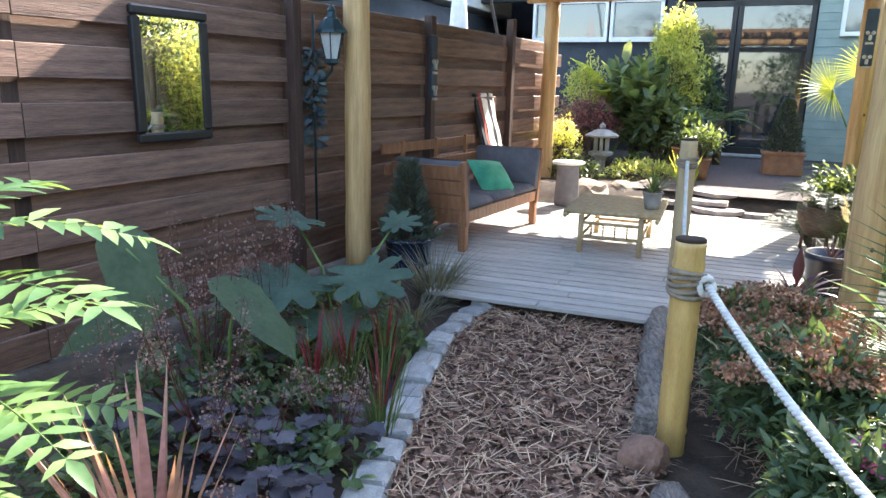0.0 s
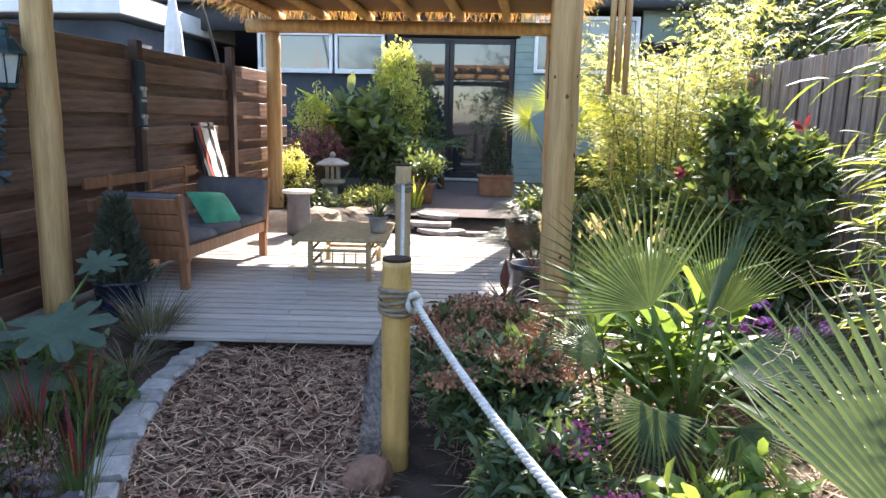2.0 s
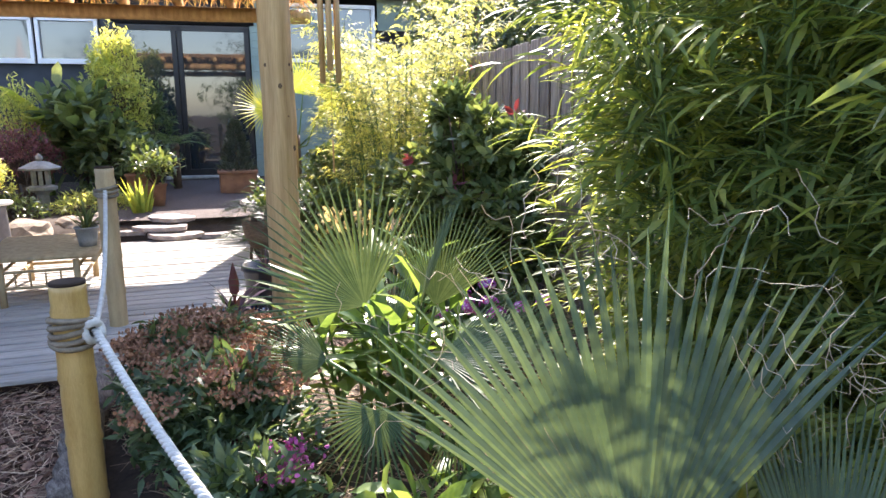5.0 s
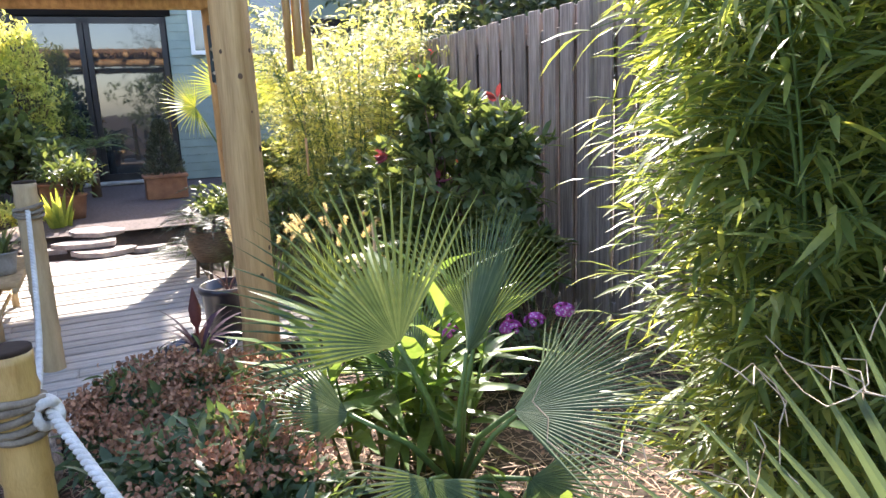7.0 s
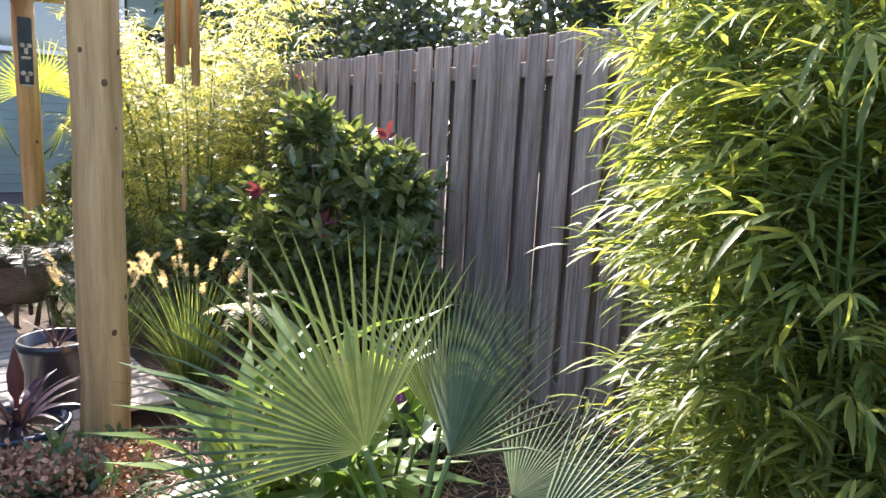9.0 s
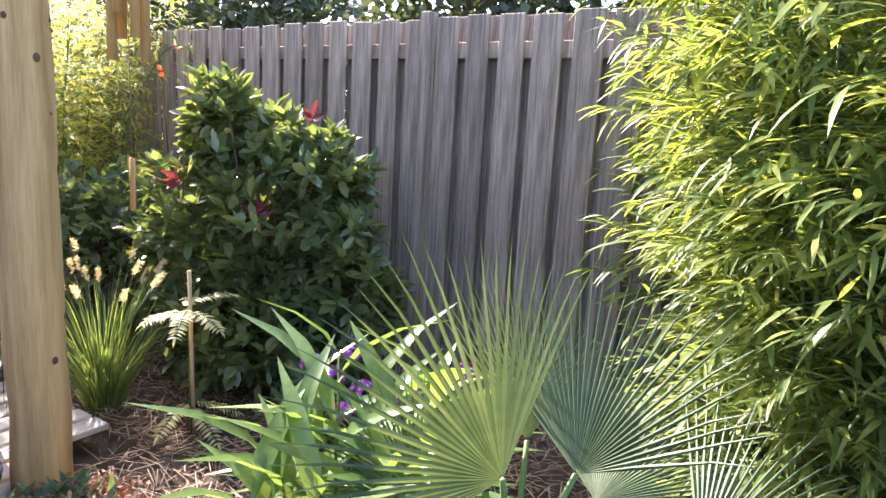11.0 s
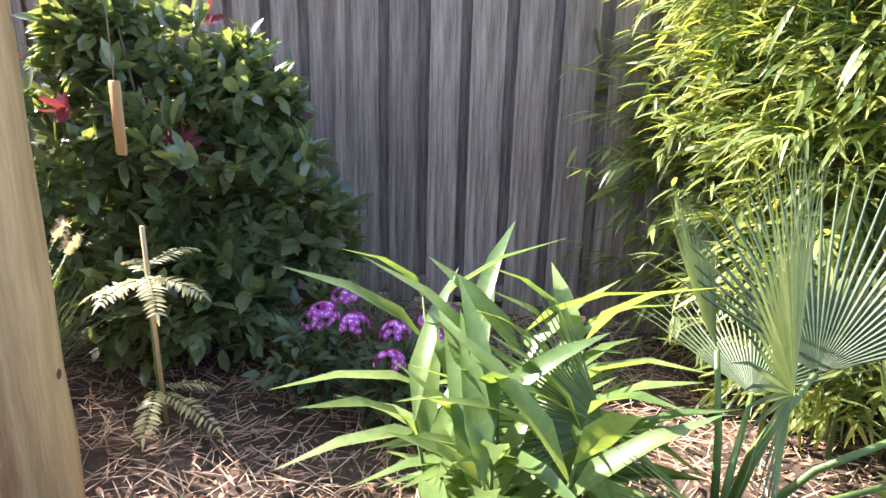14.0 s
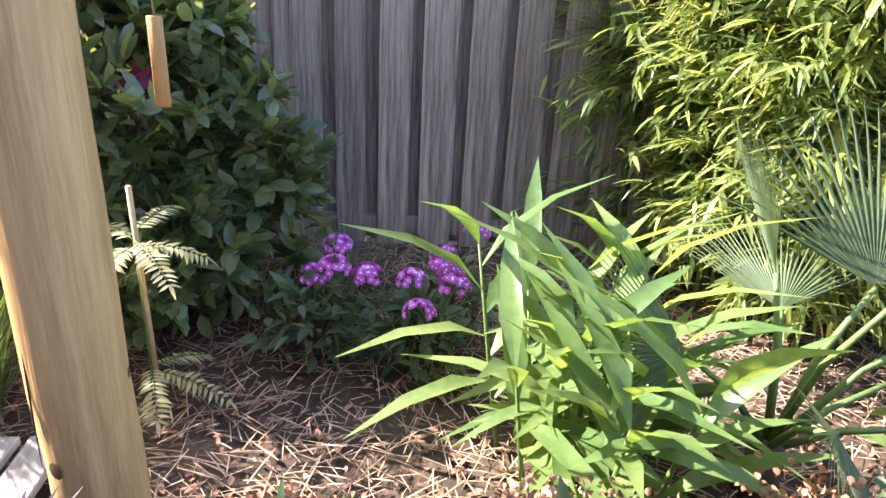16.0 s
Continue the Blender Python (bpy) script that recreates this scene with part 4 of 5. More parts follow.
part("glass", Mesh().lathe((0.17, 0, 1.68), [(0.05, 0), (0.09, 0.17), (0.09, 0.18)], 6), LENS, lp, "frosted panes", smooth=False)
part("frame", Mesh().lathe((0.17, 0, 1.65), [(0.02, -0.02), (0.06, 0.0), (0.055, 0.03)], 6), IRON, lp, smooth=False)
for i in range(6):
    an = i * math.pi / 3
    part("bar", Mesh().tube([(0.17 + 0.052 * math.cos(an), 0.052 * math.sin(an), 1.68), (0.17 + 0.094 * math.cos(an), 0.094 * math.sin(an), 1.86)], 0.005, 5), IRON, lp)
iv = thing("ivy", "bluish artificial ivy wound round the lamp pole", "ivy", (*(FA + FD * -0.86 + FN * 0.12), 0))
k = 150
z = rng.uniform(1.05, 1.75, k); an = rng.uniform(0, 6.28, k)
L_IVY = G("ivy leaf", (0.07, 0.13, 0.10), (0.03, 0.07, 0.055), leaf=0.1)
part("foliage", Mesh().leaves(np.column_stack([np.cos(an) * 0.03, np.sin(an) * 0.03, z]), np.column_stack([np.cos(an), np.sin(an), rng.normal(size=k) * 0.5 - 0.4]), rng.normal(size=(k, 3)), 0.08, 0.05, 0.3, 0.2, "oval"), L_IVY, iv)
part("vine", Mesh().tube([(0.016 * math.cos(q * 2), 0.016 * math.sin(q * 2), 1.0 + q * 0.06) for q in range(12)], 0.004, 5), TWIG, iv)

TIKI = mat("painted tiki board", (0.035, 0.06, 0.085), (0.02, 0.03, 0.04), 0.6)
TIKIW = mat("pale carved paint", (0.55, 0.52, 0.46), (0.36, 0.33, 0.28), 0.7)
def tiki(at, z, turn, h, w, label):
    e = thing("tiki_board", label, "wall ornament", (*at, z), turn)
    part("board", Mesh().box((0, 0, 0), (w, 0.03, h), bevel=0.01), TIKI, e, smooth=False)
    for zz in (0.05, -0.2):
        for x in (-0.028, 0.028):
            part("eye", Mesh().tube([(x, -0.03, zz * h / 0.6), (x, -0.012, zz * h / 0.6)], 0.022, 10), TIKIW, e)
        part("nose", Mesh().box((0, -0.025, (zz - 0.05) * h / 0.6), (0.03, 0.03, 0.06), bevel=0.006), TIKIW, e)
        part("mouth", Mesh().box((0, -0.022, (zz - 0.11) * h / 0.6), (0.08, 0.02, 0.025), bevel=0.006), TIKIW, e)
    return e
tiki(FA + FD * 1.03 + FN * 0.1, 1.68, fence_turn, 0.6, 0.12, "narrow carved blue and white face board on the fence")
tk = tiki(BR - np.array([0.05, 0.105]), 2.12, radians(-20), 0.62, 0.12, "carved brown face mask tied to the pergola post")

# bamboo posts and ropes
def bamboo_post(at, h, r, material, label, wrap=None):
    e = thing("bamboo_post", label, "post", (*at, 0))
    prof = []
    z = 0.0
    for q in range(40):
        z = h * q / 39
        node = min(abs(z - m) for m in (0.12, 0.36, 0.6, 0.86, 1.1))
        prof.append((r * (1.0 + (0.07 if node < 0.012 else (-0.03 if node < 0.03 else 0))), z))
    part("cane", Mesh().lathe((0, 0, -0.02), prof + [(r * 0.8, h), (r * 0.78, h - 0.04), (0.01, h - 0.045)], 20), material, e)
    part("rim", Mesh().lathe((0, 0, h - 0.021), [(r * 0.99, 0), (r * 0.99, 0.012), (r * 0.78, 0.014)], 20), CRACK, e, "dark weathered rim")
    if wrap:
        for i in range(wrap[1]):
            zz = wrap[0] + i * 0.02
            a = np.linspace(0, 2 * np.pi, 22)
            part("rope_turn", Mesh().tube(np.column_stack([np.cos(a) * (r + 0.009), np.sin(a) * (r + 0.009), zz + 0.012 * np.sin(a + i)]), 0.011, 6, False), ROPEB, e)
    return e
P1, P2, P3 = np.array([0.965, 2.745]), np.array([1.64, 4.93]), np.array([0.99, 0.3])
bamboo_post(P1, 0.945, 0.061, BAMB, "thick yellow bamboo post bound with rope", (0.715, 5))
bamboo_post(P2, 1.19, 0.058, BAMBG, "greyed bamboo post at the deck edge", (1.0, 3))
bamboo_post(P3, 0.75, 0.061, BAMB, "thick yellow bamboo post holding the rope", (0.62, 4))

def rope(name, pts, r, material, label):
    pts = np.array(pts, float)
    t = np.linspace(0, 1, len(pts))
    L = np.linalg.norm(np.diff(pts, axis=0), axis=1).sum()
    k = int(L / 0.008)
    q = np.linspace(0, 1, k)
    c = np.column_stack([np.interp(q, t, pts[:, m]) for m in range(3)])
    for _ in range(12):
        c[1:-1] = (c[:-2] + c[1:-1] * 2 + c[2:]) / 4
    d = unit(np.gradient(c, axis=0)); s = unit(np.cross(d, [0, 0, 1.0001])); u = np.cross(s, d)
    e = thing(name, label, "rope")
    for j in range(3):
        a = q * L / 0.075 * 2 * np.pi + j * 2.094
        part("strand", Mesh().tube(c + (np.cos(a)[:, None] * s + np.sin(a)[:, None] * u) * r * 0.5, r * 0.56, 6), material, e)
    return e
def sag(a, b, dip, k=14):
    t = np.linspace(0, 1, k)[:, None]
    return np.array(a) + (np.array(b) - np.array(a)) * t - np.array([0, 0, dip]) * 4 * t * (1 - t)
rope("rope", sag((1.03, 2.69, 0.755), (1.0, 0.36, 0.6), 0.10), 0.015, ROPEW, "twisted white rope slung between bamboo posts")
rope("rope", sag((1.0, 2.79, 0.76), (1.62, 4.87, 1.03), 0.3), 0.013, ROPEW, "twisted white rope sagging towards the deck post")
kn = Mesh()
a = np.linspace(0, 6.28 * 2.2, 40)
kn.tube(np.column_stack([1.02 + 0.028 * np.sin(a), 2.69 + 0.02 * np.cos(a * 1.5), 0.755 + 0.035 * np.cos(a)]), 0.014, 8)
tagged(obj("rope_knot", kn, ROPEW), "white rope knot against the bamboo post", "rope")

# edging setts, logs, rock
ed = np.array(EDGE)
seg = np.r_[0, np.cumsum(np.linalg.norm(np.diff(ed, axis=0), axis=1))]
s = 0.05
sett_meshes = []
for i in range(4):
    m = Mesh().box((0, 0, 0), (0.15, 0.155 + 0.01 * i, 0.11), bevel=0.014)
    m.v[0] += rng.normal(size=m.v[0].shape) * 0.004
    d = m.data("edging_stone"); d.materials.append(STONE); sett_meshes.append(d)
while s < seg[-1]:
    p = np.array([np.interp(s, seg, ed[:, m]) for m in range(2)]); q = np.array([np.interp(min(s + 0.1, seg[-1]), seg, ed[:, m]) for m in range(2)])
    dd = q - p
    o = obj("edging_stone", sett_meshes[rng.integers(4)], None, smooth=False)
    o.location, o.rotation_euler = (*p, 0.015 + rng.normal() * 0.006), (rng.normal() * 0.03, rng.normal() * 0.03, math.atan2(dd[1], dd[0]) - math.pi / 2 + rng.normal() * 0.05 if np.linalg.norm(dd) > 1e-6 else 0.5)
    tagged(o, "grey granite sett edging the bark path", "edging stone", "setts along the path")
    s += 0.19
def log(a, b, r):
    t = np.linspace(0, 1, 12)
    c = np.array(a) + (np.array(b) - np.array(a)) * t[:, None]
    m = Mesh().tube(c + rng.normal(size=c.shape) * 0.006, r * (1 + rng.normal(size=12) * 0.05), 16)
    m.v[0] += rng.normal(size=m.v[0].shape) * 0.005
    return tagged(obj("log", m, LOGB), "grey bark covered log edging the path", "log", "logs along the path")
LOGB = mat("rough log bark", (0.30, 0.26, 0.22), (0.09, 0.07, 0.06), 0.95, 10, (6, 1, 6), 1.0, 40, rand=0.1)
log((0.90, 2.75, 0.07), (1.13, 3.58, 0.07), 0.085)
log((1.15, 3.62, 0.075), (1.37, 4.27, 0.075), 0.09)
log((0.72, 1.25, 0.06), (0.83, 2.3, 0.06), 0.08)

def boulder(at, r, label, material=ROCK, name="boulder"):
    bm = bmesh.new()
    bmesh.ops.create_icosphere(bm, subdivisions=3, radius=1)
    off = Vector(rng.normal(size=3) * 9)
    for v in bm.verts:
        d = v.co.copy()
        f = 1 + 0.35 * noise.noise(d * 1.3 + off) + 0.1 * noise.noise(d * 4 + off)
        v.co = Vector((d.x * r[0], d.y * r[1], d.z * r[2])) * f
    me = bpy.data.meshes.new(name); bm.to_mesh(me); bm.free()
    o = obj(name, me, material, smooth=False)
    o.location, o.rotation_euler = at, (0, 0, rng.uniform(0, 6))
    return tagged(o, label, "rock")
boulder((0.80, 2.56, 0.05), (0.09, 0.1, 0.11), "reddish brown rock beside the bark path", mat("red rock", (0.30, 0.17, 0.12), (0.15, 0.085, 0.065), 0.9, 8, bump=0.6))

# ---- plants: left bed ----
def sumac(at):
    e = thing("sumac", "young sumac with fresh green pinnate leaves", "shrub", (*at, 0))
    m, w = Mesh(), Mesh()
    w.tube([(0, 0, 0), (0.03, 0.02, 0.5), (0, 0, 1.15)], [0.016, 0.013, 0.008], 7)
    for an, z, L, el in ((200, 0.95, 0.5, 0.75), (20, 0.9, 0.55, 0.25), (-15, 0.75, 0.6, 0.35), (80, 0.9, 0.5, 0.5), (-60, 0.82, 0.55, 0.25), (50, 0.6, 0.55, 0.3), (-30, 0.5, 0.6, 0.2), (150, 0.8, 0.5, 0.4), (100, 0.6, 0.5, 0.1), (-90, 0.55, 0.5, 0.3), (10, 0.35, 0.5, 0.4), (-50, 0.3, 0.45, 0.3)):
        r = radians(an)
        frond(m, w, (0.02, 0.01, z + 0.2), (math.cos(r), math.sin(r), el), L, 11, (0.13, 0.33), 0.3)
    part("stems", w, STEM, e); part("foliage", m, L_SUMAC, e)
sumac((-1.42, 1.75))
grass("bronze_cordyline", "bronze strap leaved cordyline in the bed", (-0.84, 1.75, 0), 40, 0.66, 0.036, L_BRONZE, 0.05, 2.0, 0.1, category="cordyline")
def heuchera(at, r, n, stalks, hh):
    e = thing("heuchera", "dark purple heuchera with airy pink flower stalks", "perennial", (*at, 0), group="heucheras in the bed")
    m, w, b = Mesh(), Mesh(), Mesh()
    for i in range(n):
        a, q = rng.uniform(0, 6.28), math.sqrt(rng.random())
        hub = np.array([math.cos(a) * r * q, math.sin(a) * r * q, rng.uniform(0.1, 0.24) * (1.2 - 0.5 * q)])
        flat_leaf(m, hub, (math.cos(a) + rng.normal() * 0.4, math.sin(a) + rng.normal() * 0.4, -0.1), (rng.normal() * 0.25, rng.normal() * 0.25, 1), palmate(7, rng.uniform(0.04, 0.068), 0.75), 0.15, 2)
        w.tube([(0, 0, 0), hub], 0.002, 3, False)
    for i in range(stalks):
        a = rng.uniform(0, 6.28)
        tip = np.array([math.cos(a) * r * 0.7, math.sin(a) * r * 0.7, hh * rng.uniform(0.65, 1.05)])
        c = [np.array([0, 0, 0.05]), tip * [0.6, 0.6, 0.5], tip]
        w.tube(c, [0.0025, 0.002, 0.001], 4, False)
        k = 34
        t = rng.uniform(0.45, 1, k)[:, None]
        p = np.array(c[1]) * (1 - t) + tip * t + rng.normal(size=(k, 3)) * [0.028, 0.028, 0.012]
        b.leaves(p, rng.normal(size=(k, 3)), rng.normal(size=(k, 3)), 0.012, 0.008, 0.2, 0.5, "oval")
    part("foliage", m, L_HEU, e); part("stalks", w, REDSTEM, e); part("flowers", b, F_HEU, e, "dusky pink beads")
for at, r, n, s, hh in (((-0.72, 2.35), 0.26, 60, 10, 0.5), ((-0.98, 2.55), 0.28, 60, 16, 0.75), ((-0.45, 2.62), 0.2, 30, 14, 0.45), ((-1.15, 3.1), 0.24, 30, 22, 0.9), ((-0.62, 2.05), 0.22, 45, 3, 0.35), ((-1.3, 2.5), 0.22, 30, 8, 0.6), ((-0.95, 3.5), 0.2, 12, 16, 0.95)):
    heuchera(at, r, n, s, hh)
def big_leaves(name, label, at, rows, outline, material, category):
    e = thing(name, label, category, (*at, 0))
    for hub, way, up, k in rows:
        m = Mesh()
        flat_leaf(m, hub, way, up, [(a, r * k) for a, r in outline], 0.12, 4)
        part("leaf", m, material, e)
        h = np.array(hub)
        part("stalk", Mesh().tube([(0, 0, 0), h * [0.4, 0.4, 0.65], h], [0.012, 0.009, 0.006], 6), STEM, e)
big_leaves("rice_paper_plant", "rice paper plant with big lobed green leaves", (-0.62, 3.75), (((-0.28, 0.12, 0.76), (-0.3, -0.6, 0.05), (0.1, -0.3, 1), 0.85), ((0.16, -0.18, 0.52), (0.5, -0.7, -0.25), (0.1, -0.5, 1), 1.0), ((-0.22, -0.22, 0.48), (-0.4, -0.8, -0.2), (0, -0.4, 1), 1.05), ((0.28, 0.35, 0.7), (0.8, 0.1, 0.1), (0, -0.3, 1), 0.6), ((0.0, -0.32, 0.3), (0.3, -0.9, -0.3), (0, -0.4, 1), 0.9), ((-0.45, 0.0, 0.4), (-1, -0.2, -0.2), (0, -0.4, 1), 0.8)), palmate(8, 0.29, 0.5), L_BIG, "perennial")
big_leaves("elephant_ear", "large paddle leaves arching over the bed", (-1.05, 3.05), (((0.05, 0.05, 0.55), (0.72, -0.4, -0.5), (0.75, -0.3, 0.7), 0.72), ((-0.38, -0.1, 0.78), (0.3, -0.3, -0.7), (0.6, -0.5, 0.6), 0.65), ((-0.35, 0.1, 0.5), (-0.6, -0.4, -0.3), (0, -0.3, 1), 0.8)), oval_leaf(0.62, 0.2), L_PADDLE, "perennial")
for at in ((-0.5, 3.2), (-0.33, 3.42), (-0.28, 2.75), (-0.62, 3.05)):
    e = grass("blood_grass", "japanese blood grass with red tips", (*at, 0), 60, 0.42, 0.008, L_GRASS, 0.06, 3.0, 0.25, group="blood grass tufts")
    m = Mesh()
    for i in range(22 if at[1] > 3 else 8):
        a = rng.uniform(0, 6.28)
        m.blade(np.array([math.cos(a), math.sin(a), 0]) * 0.05 * rng.random() + [0, 0, 0.16], (math.cos(a) * 0.2, math.sin(a) * 0.2, 1), 0.33 * rng.uniform(0.6, 1.1), 0.009, 0.15)
    part("red_blades", m, L_BLOOD, e)
grass("variegated_grass", "grey green arching grass tuft beside the deck", (-0.12, 4.75, 0), 240, 0.5, 0.009, L_GREYGRASS, 0.1, 1.5, 0.65)
grass("variegated_grass", "grey green arching grass tuft beside the path", (-0.22, 4.25, 0), 110, 0.36, 0.008, L_GREYGRASS, 0.08, 1.1, 0.8)
def conifer(at, r, h, label):
    e = thing("dwarf_conifer", label, "conifer", at)
    part("trunk", Mesh().tube([(0, 0, -0.03), (0, 0, h * 0.9)], [0.02, 0.004], 6), TWIG, e)
    k = 2600
    z = rng.random(k) ** 1.2
    a = rng.uniform(0, 6.28, k); q = r * (1 - z * 0.85) * (0.5 + 0.5 * rng.random(k)) * (0.9 + 0.1 * np.sin(a * 5 + z * 20))
    p = np.column_stack([np.cos(a) * q, np.sin(a) * q, 0.02 + z * h])
    part("foliage", Mesh().leaves(p, np.column_stack([np.cos(a), np.sin(a), np.full(k, 0.9)]) + rng.normal(size=(k, 3)) * 0.35, rng.normal(size=(k, 3)), rng.uniform(0.04, 0.085, k), 0.016, 0.05), L_CONIFER, e)
pot("plant_pot", "dark blue glazed pot holding a dwarf conifer", (-0.36, 5.55, 0), 0.2, 0.3, POTB)
conifer((-0.36, 5.55, 0.26), 0.26, 0.62, "dense conical dwarf conifer in a dark pot")
for x, y, rx, h in ((-0.75, 2.85, 0.35, 0.1), (-1.25, 2.95, 0.35, 0.16), (-0.85, 3.35, 0.4, 0.13), (-0.4, 3.75, 0.28, 0.1), (-1.3, 2.2, 0.4, 0.13), (-0.55, 2.4, 0.3, 0.09), (-1.15, 3.9, 0.4, 0.16)):
    bush("groundcover", "low mixed dark green ground cover in the bed", (x, y, 0), (rx, rx, h), 330, (0.06, 0.034), L_SPIR, 4, group="ground cover", category="ground cover")
bush("groundcover", "low mixed green ground cover in the bed", (-0.75, 4.3, 0), (0.5, 0.4, 0.12), 260, (0.07, 0.045), L_MID, 4, group="ground cover", category="ground cover")

# ---- plants: right of the rope ----
def spirea(at, r, n, heads, bloom=None):
    e = bush("spirea", "spirea bush with faded brown flower heads", (*at, 0), r, n, (0.075, 0.026), L_SPIR, 16, REDSTEM, "lance", 0.3, 5, 0.35, 0.004, group="spirea bushes", low=-0.3)
    for i in range(heads):
        a, q = rng.uniform(0, 6.28), math.sqrt(rng.random())
        x, y = math.cos(a) * q * r[0], math.sin(a) * q * r[1]
        z = r[2] * (1 + math.sqrt(max(0, 1 - q * q * 0.9)) * rng.uniform(0.85, 1.1))
        k = 140
        s = rng.uniform(0.055, 0.1)
        c = np.column_stack([x + rng.normal(size=k) * s * 0.6, y + rng.normal(size=k) * s * 0.6, z + rng.normal(size=k) * 0.01])
        part("flower_head", Mesh().leaves(c, rng.normal(size=(k, 3)) + [0, 0, 0.6], rng.normal(size=(k, 3)), 0.02, 0.015, 0.2, 0.6, "oval"), bloom or F_SPIR, e, "fresh pink flower head" if bloom else "faded rusty brown flower head")
spirea((1.42, 2.65), (0.36, 0.5, 0.28), 3200, 14)
spirea((1.62, 3.3), (0.42, 0.4, 0.27), 3000, 36)
spirea((2.2, 3.8), (0.24, 0.24, 0.13), 700, 10)
spirea((1.28, 2.0), (0.26, 0.34, 0.22), 1600, 3, mat("pink spirea petal", (0.62, 0.16, 0.36), (0.45, 0.08, 0.24), 0.8, rand=0.3, island=True))
bush("seedling_shrub", "low bright green leafy plant beneath the palm", (1.72, 1.62, 0), (0.2, 0.2, 0.17), 70, (0.13, 0.06), L_GINGER, 6, STEM, "oval", 0.3, 5, 0.5, 0.005, category="perennial", group="low leafy plants")
bush("seedling_shrub", "low bright green leafy plant beneath the palm", (1.95, 1.75, 0), (0.16, 0.16, 0.2), 60, (0.12, 0.05), L_GINGER, 5, STEM, "oval", 0.3, 5, 0.5, 0.005, category="perennial", group="low leafy plants")
fan_palm("fan_palm", "clumping fan palm with stiff green fans", (2.15, 2.3, 0), (
    ((-0.08, -0.14, 0.73), (0.3, -0.2, 1.0), 0.57, (-0.72, 0.62, 0.3), 130), ((-0.22, 0.02, 0.76), (-0.24, 0.42, 0.62), 0.62, (-0.72, -0.62, 0.3), 135),
    ((-0.2, -0.42, 0.66), (0.45, -0.7, 0.2), 0.5, (-0.35, -0.2, 0.9), 120), ((-0.32, -0.2, 0.42), (-0.35, -0.15, -0.7), 0.36, (-0.7, -0.6, 0.4), 200),
    ((0.12, 0.0, 0.7), (0.4, 0.15, 0.85), 0.52, (-0.5, -0.75, 0.4), 95), ((0.22, -0.2, 0.5), (0.7, -0.4, 0.3), 0.5, (-0.4, 0.1, 0.9), 120),
    ((-0.3, 0.2, 0.5), (-0.5, 0.5, 0.05), 0.42, (-0.6, -0.5, 0.7), 110), ((0.1, 0.3, 0.5), (0.25, 0.8, 0.35), 0.45, (-0.6, 0.1, 0.8), 110),
    ((-0.1, -0.4, 0.4), (0.05, -0.6, -0.3), 0.36, (-0.75, -0.3, 0.55), 150)), L_PALM, 0.2, fused=0.33, segs=32)
fan_palm("filament_palm", "young blue green fan palm with curling fibres", (1.5, 0.5, 0), (
    ((-0.06, 0.18, 0.68), (-0.02, 0.22, 0.95), 0.68, (-0.75, -0.5, 0.35)), ((0.12, -0.06, 0.6), (0.12, 0.02, 1.0), 0.5, (-0.85, -0.4, 0.2), 52), ((0.2, 0.0, 0.5), (0.5, 0.1, 0.1), 0.4), ((0.0, -0.3, 0.6), (0.1, -0.9, 0.5), 0.5)), L_BLUE, 0.25, threads=34, stalk=0.014, spread=92, fused=0.6, segs=34)

# tall bamboo hedge in front of the grey fence
bamboo("bamboo", "tall dense green bamboo clump before the grey fence", (3.05, 1.2, 0), (0.72, 0.7), 3.1, 54, 92, (0.135, 0.135), L_BAMBOO, "bamboo clumps")
bamboo("bamboo", "tall dense green bamboo clump before the grey fence", (2.75, 0.1, 0), (0.75, 0.8), 3.1, 46, 86, (0.135, 0.135), L_BAMBOO, "bamboo clumps")
bamboo("bamboo", "arching side growth of the green bamboo", (3.75, 1.5, 0), (0.28, 0.28), 2.0, 12, 34, (0.15, 0.15), L_BAMBOO, "bamboo clumps")
bamboo("bamboo", "sunlit yellow green bamboo with fine leaves", (5.4, 6.8, 0), (0.95, 0.95), 3.15, 40, 96, (0.085, 0.16), L_YELLOW, "bamboo clumps")
bamboo("bamboo", "sunlit yellow green bamboo with fine leaves", (5.75, 8.1, 0), (0.5, 0.5), 2.0, 16, 44, (0.085, 0.16), L_YELLOW, "bamboo clumps")

# photinia with red young leaves
ph = bush("photinia", "glossy dark photinia shrub with red young shoots", (4.05, 4.02, 0), (0.5, 0.52, 0.8), 2400, (0.12, 0.052), L_GLOSS, 18, None, "oval", 0.15, 7, 0.35, 0.012, low=-0.9, jitter=0.08, lobes=(((-0.1, -0.5, 0.55), (0.35, 0.4, 0.5), 0.4), ((0.0, 0.42, 0.72), (0.42, 0.4, 0.6), 0.45), ((-0.3, -0.05, 0.35), (0.4, 0.5, 0.35), 0.4), ((0.05, 0.3, 1.42), (0.22, 0.24, 0.32), 0.12), ((0.1, -0.3, 1.15), (0.3, 0.3, 0.28), 0.15)))
for c in ((-0.3, -0.1, 1.0), (0.25, -0.16, 1.5), (0.2, 0.36, 1.66), (-0.38, 0.3, 1.15)):
    k = 7
    m = Mesh().leaves(np.tile(c, (k, 1)) + rng.normal(size=(k, 3)) * 0.01, rng.normal(size=(k, 3)) * [1, 1, 0.5] + [-0.5, 0.1, 0.5], rng.normal(size=(k, 3)), 0.1, 0.038, 0.2, 0.3, "oval")
    part("red_shoot", m, L_RED, ph, "red young leaves")
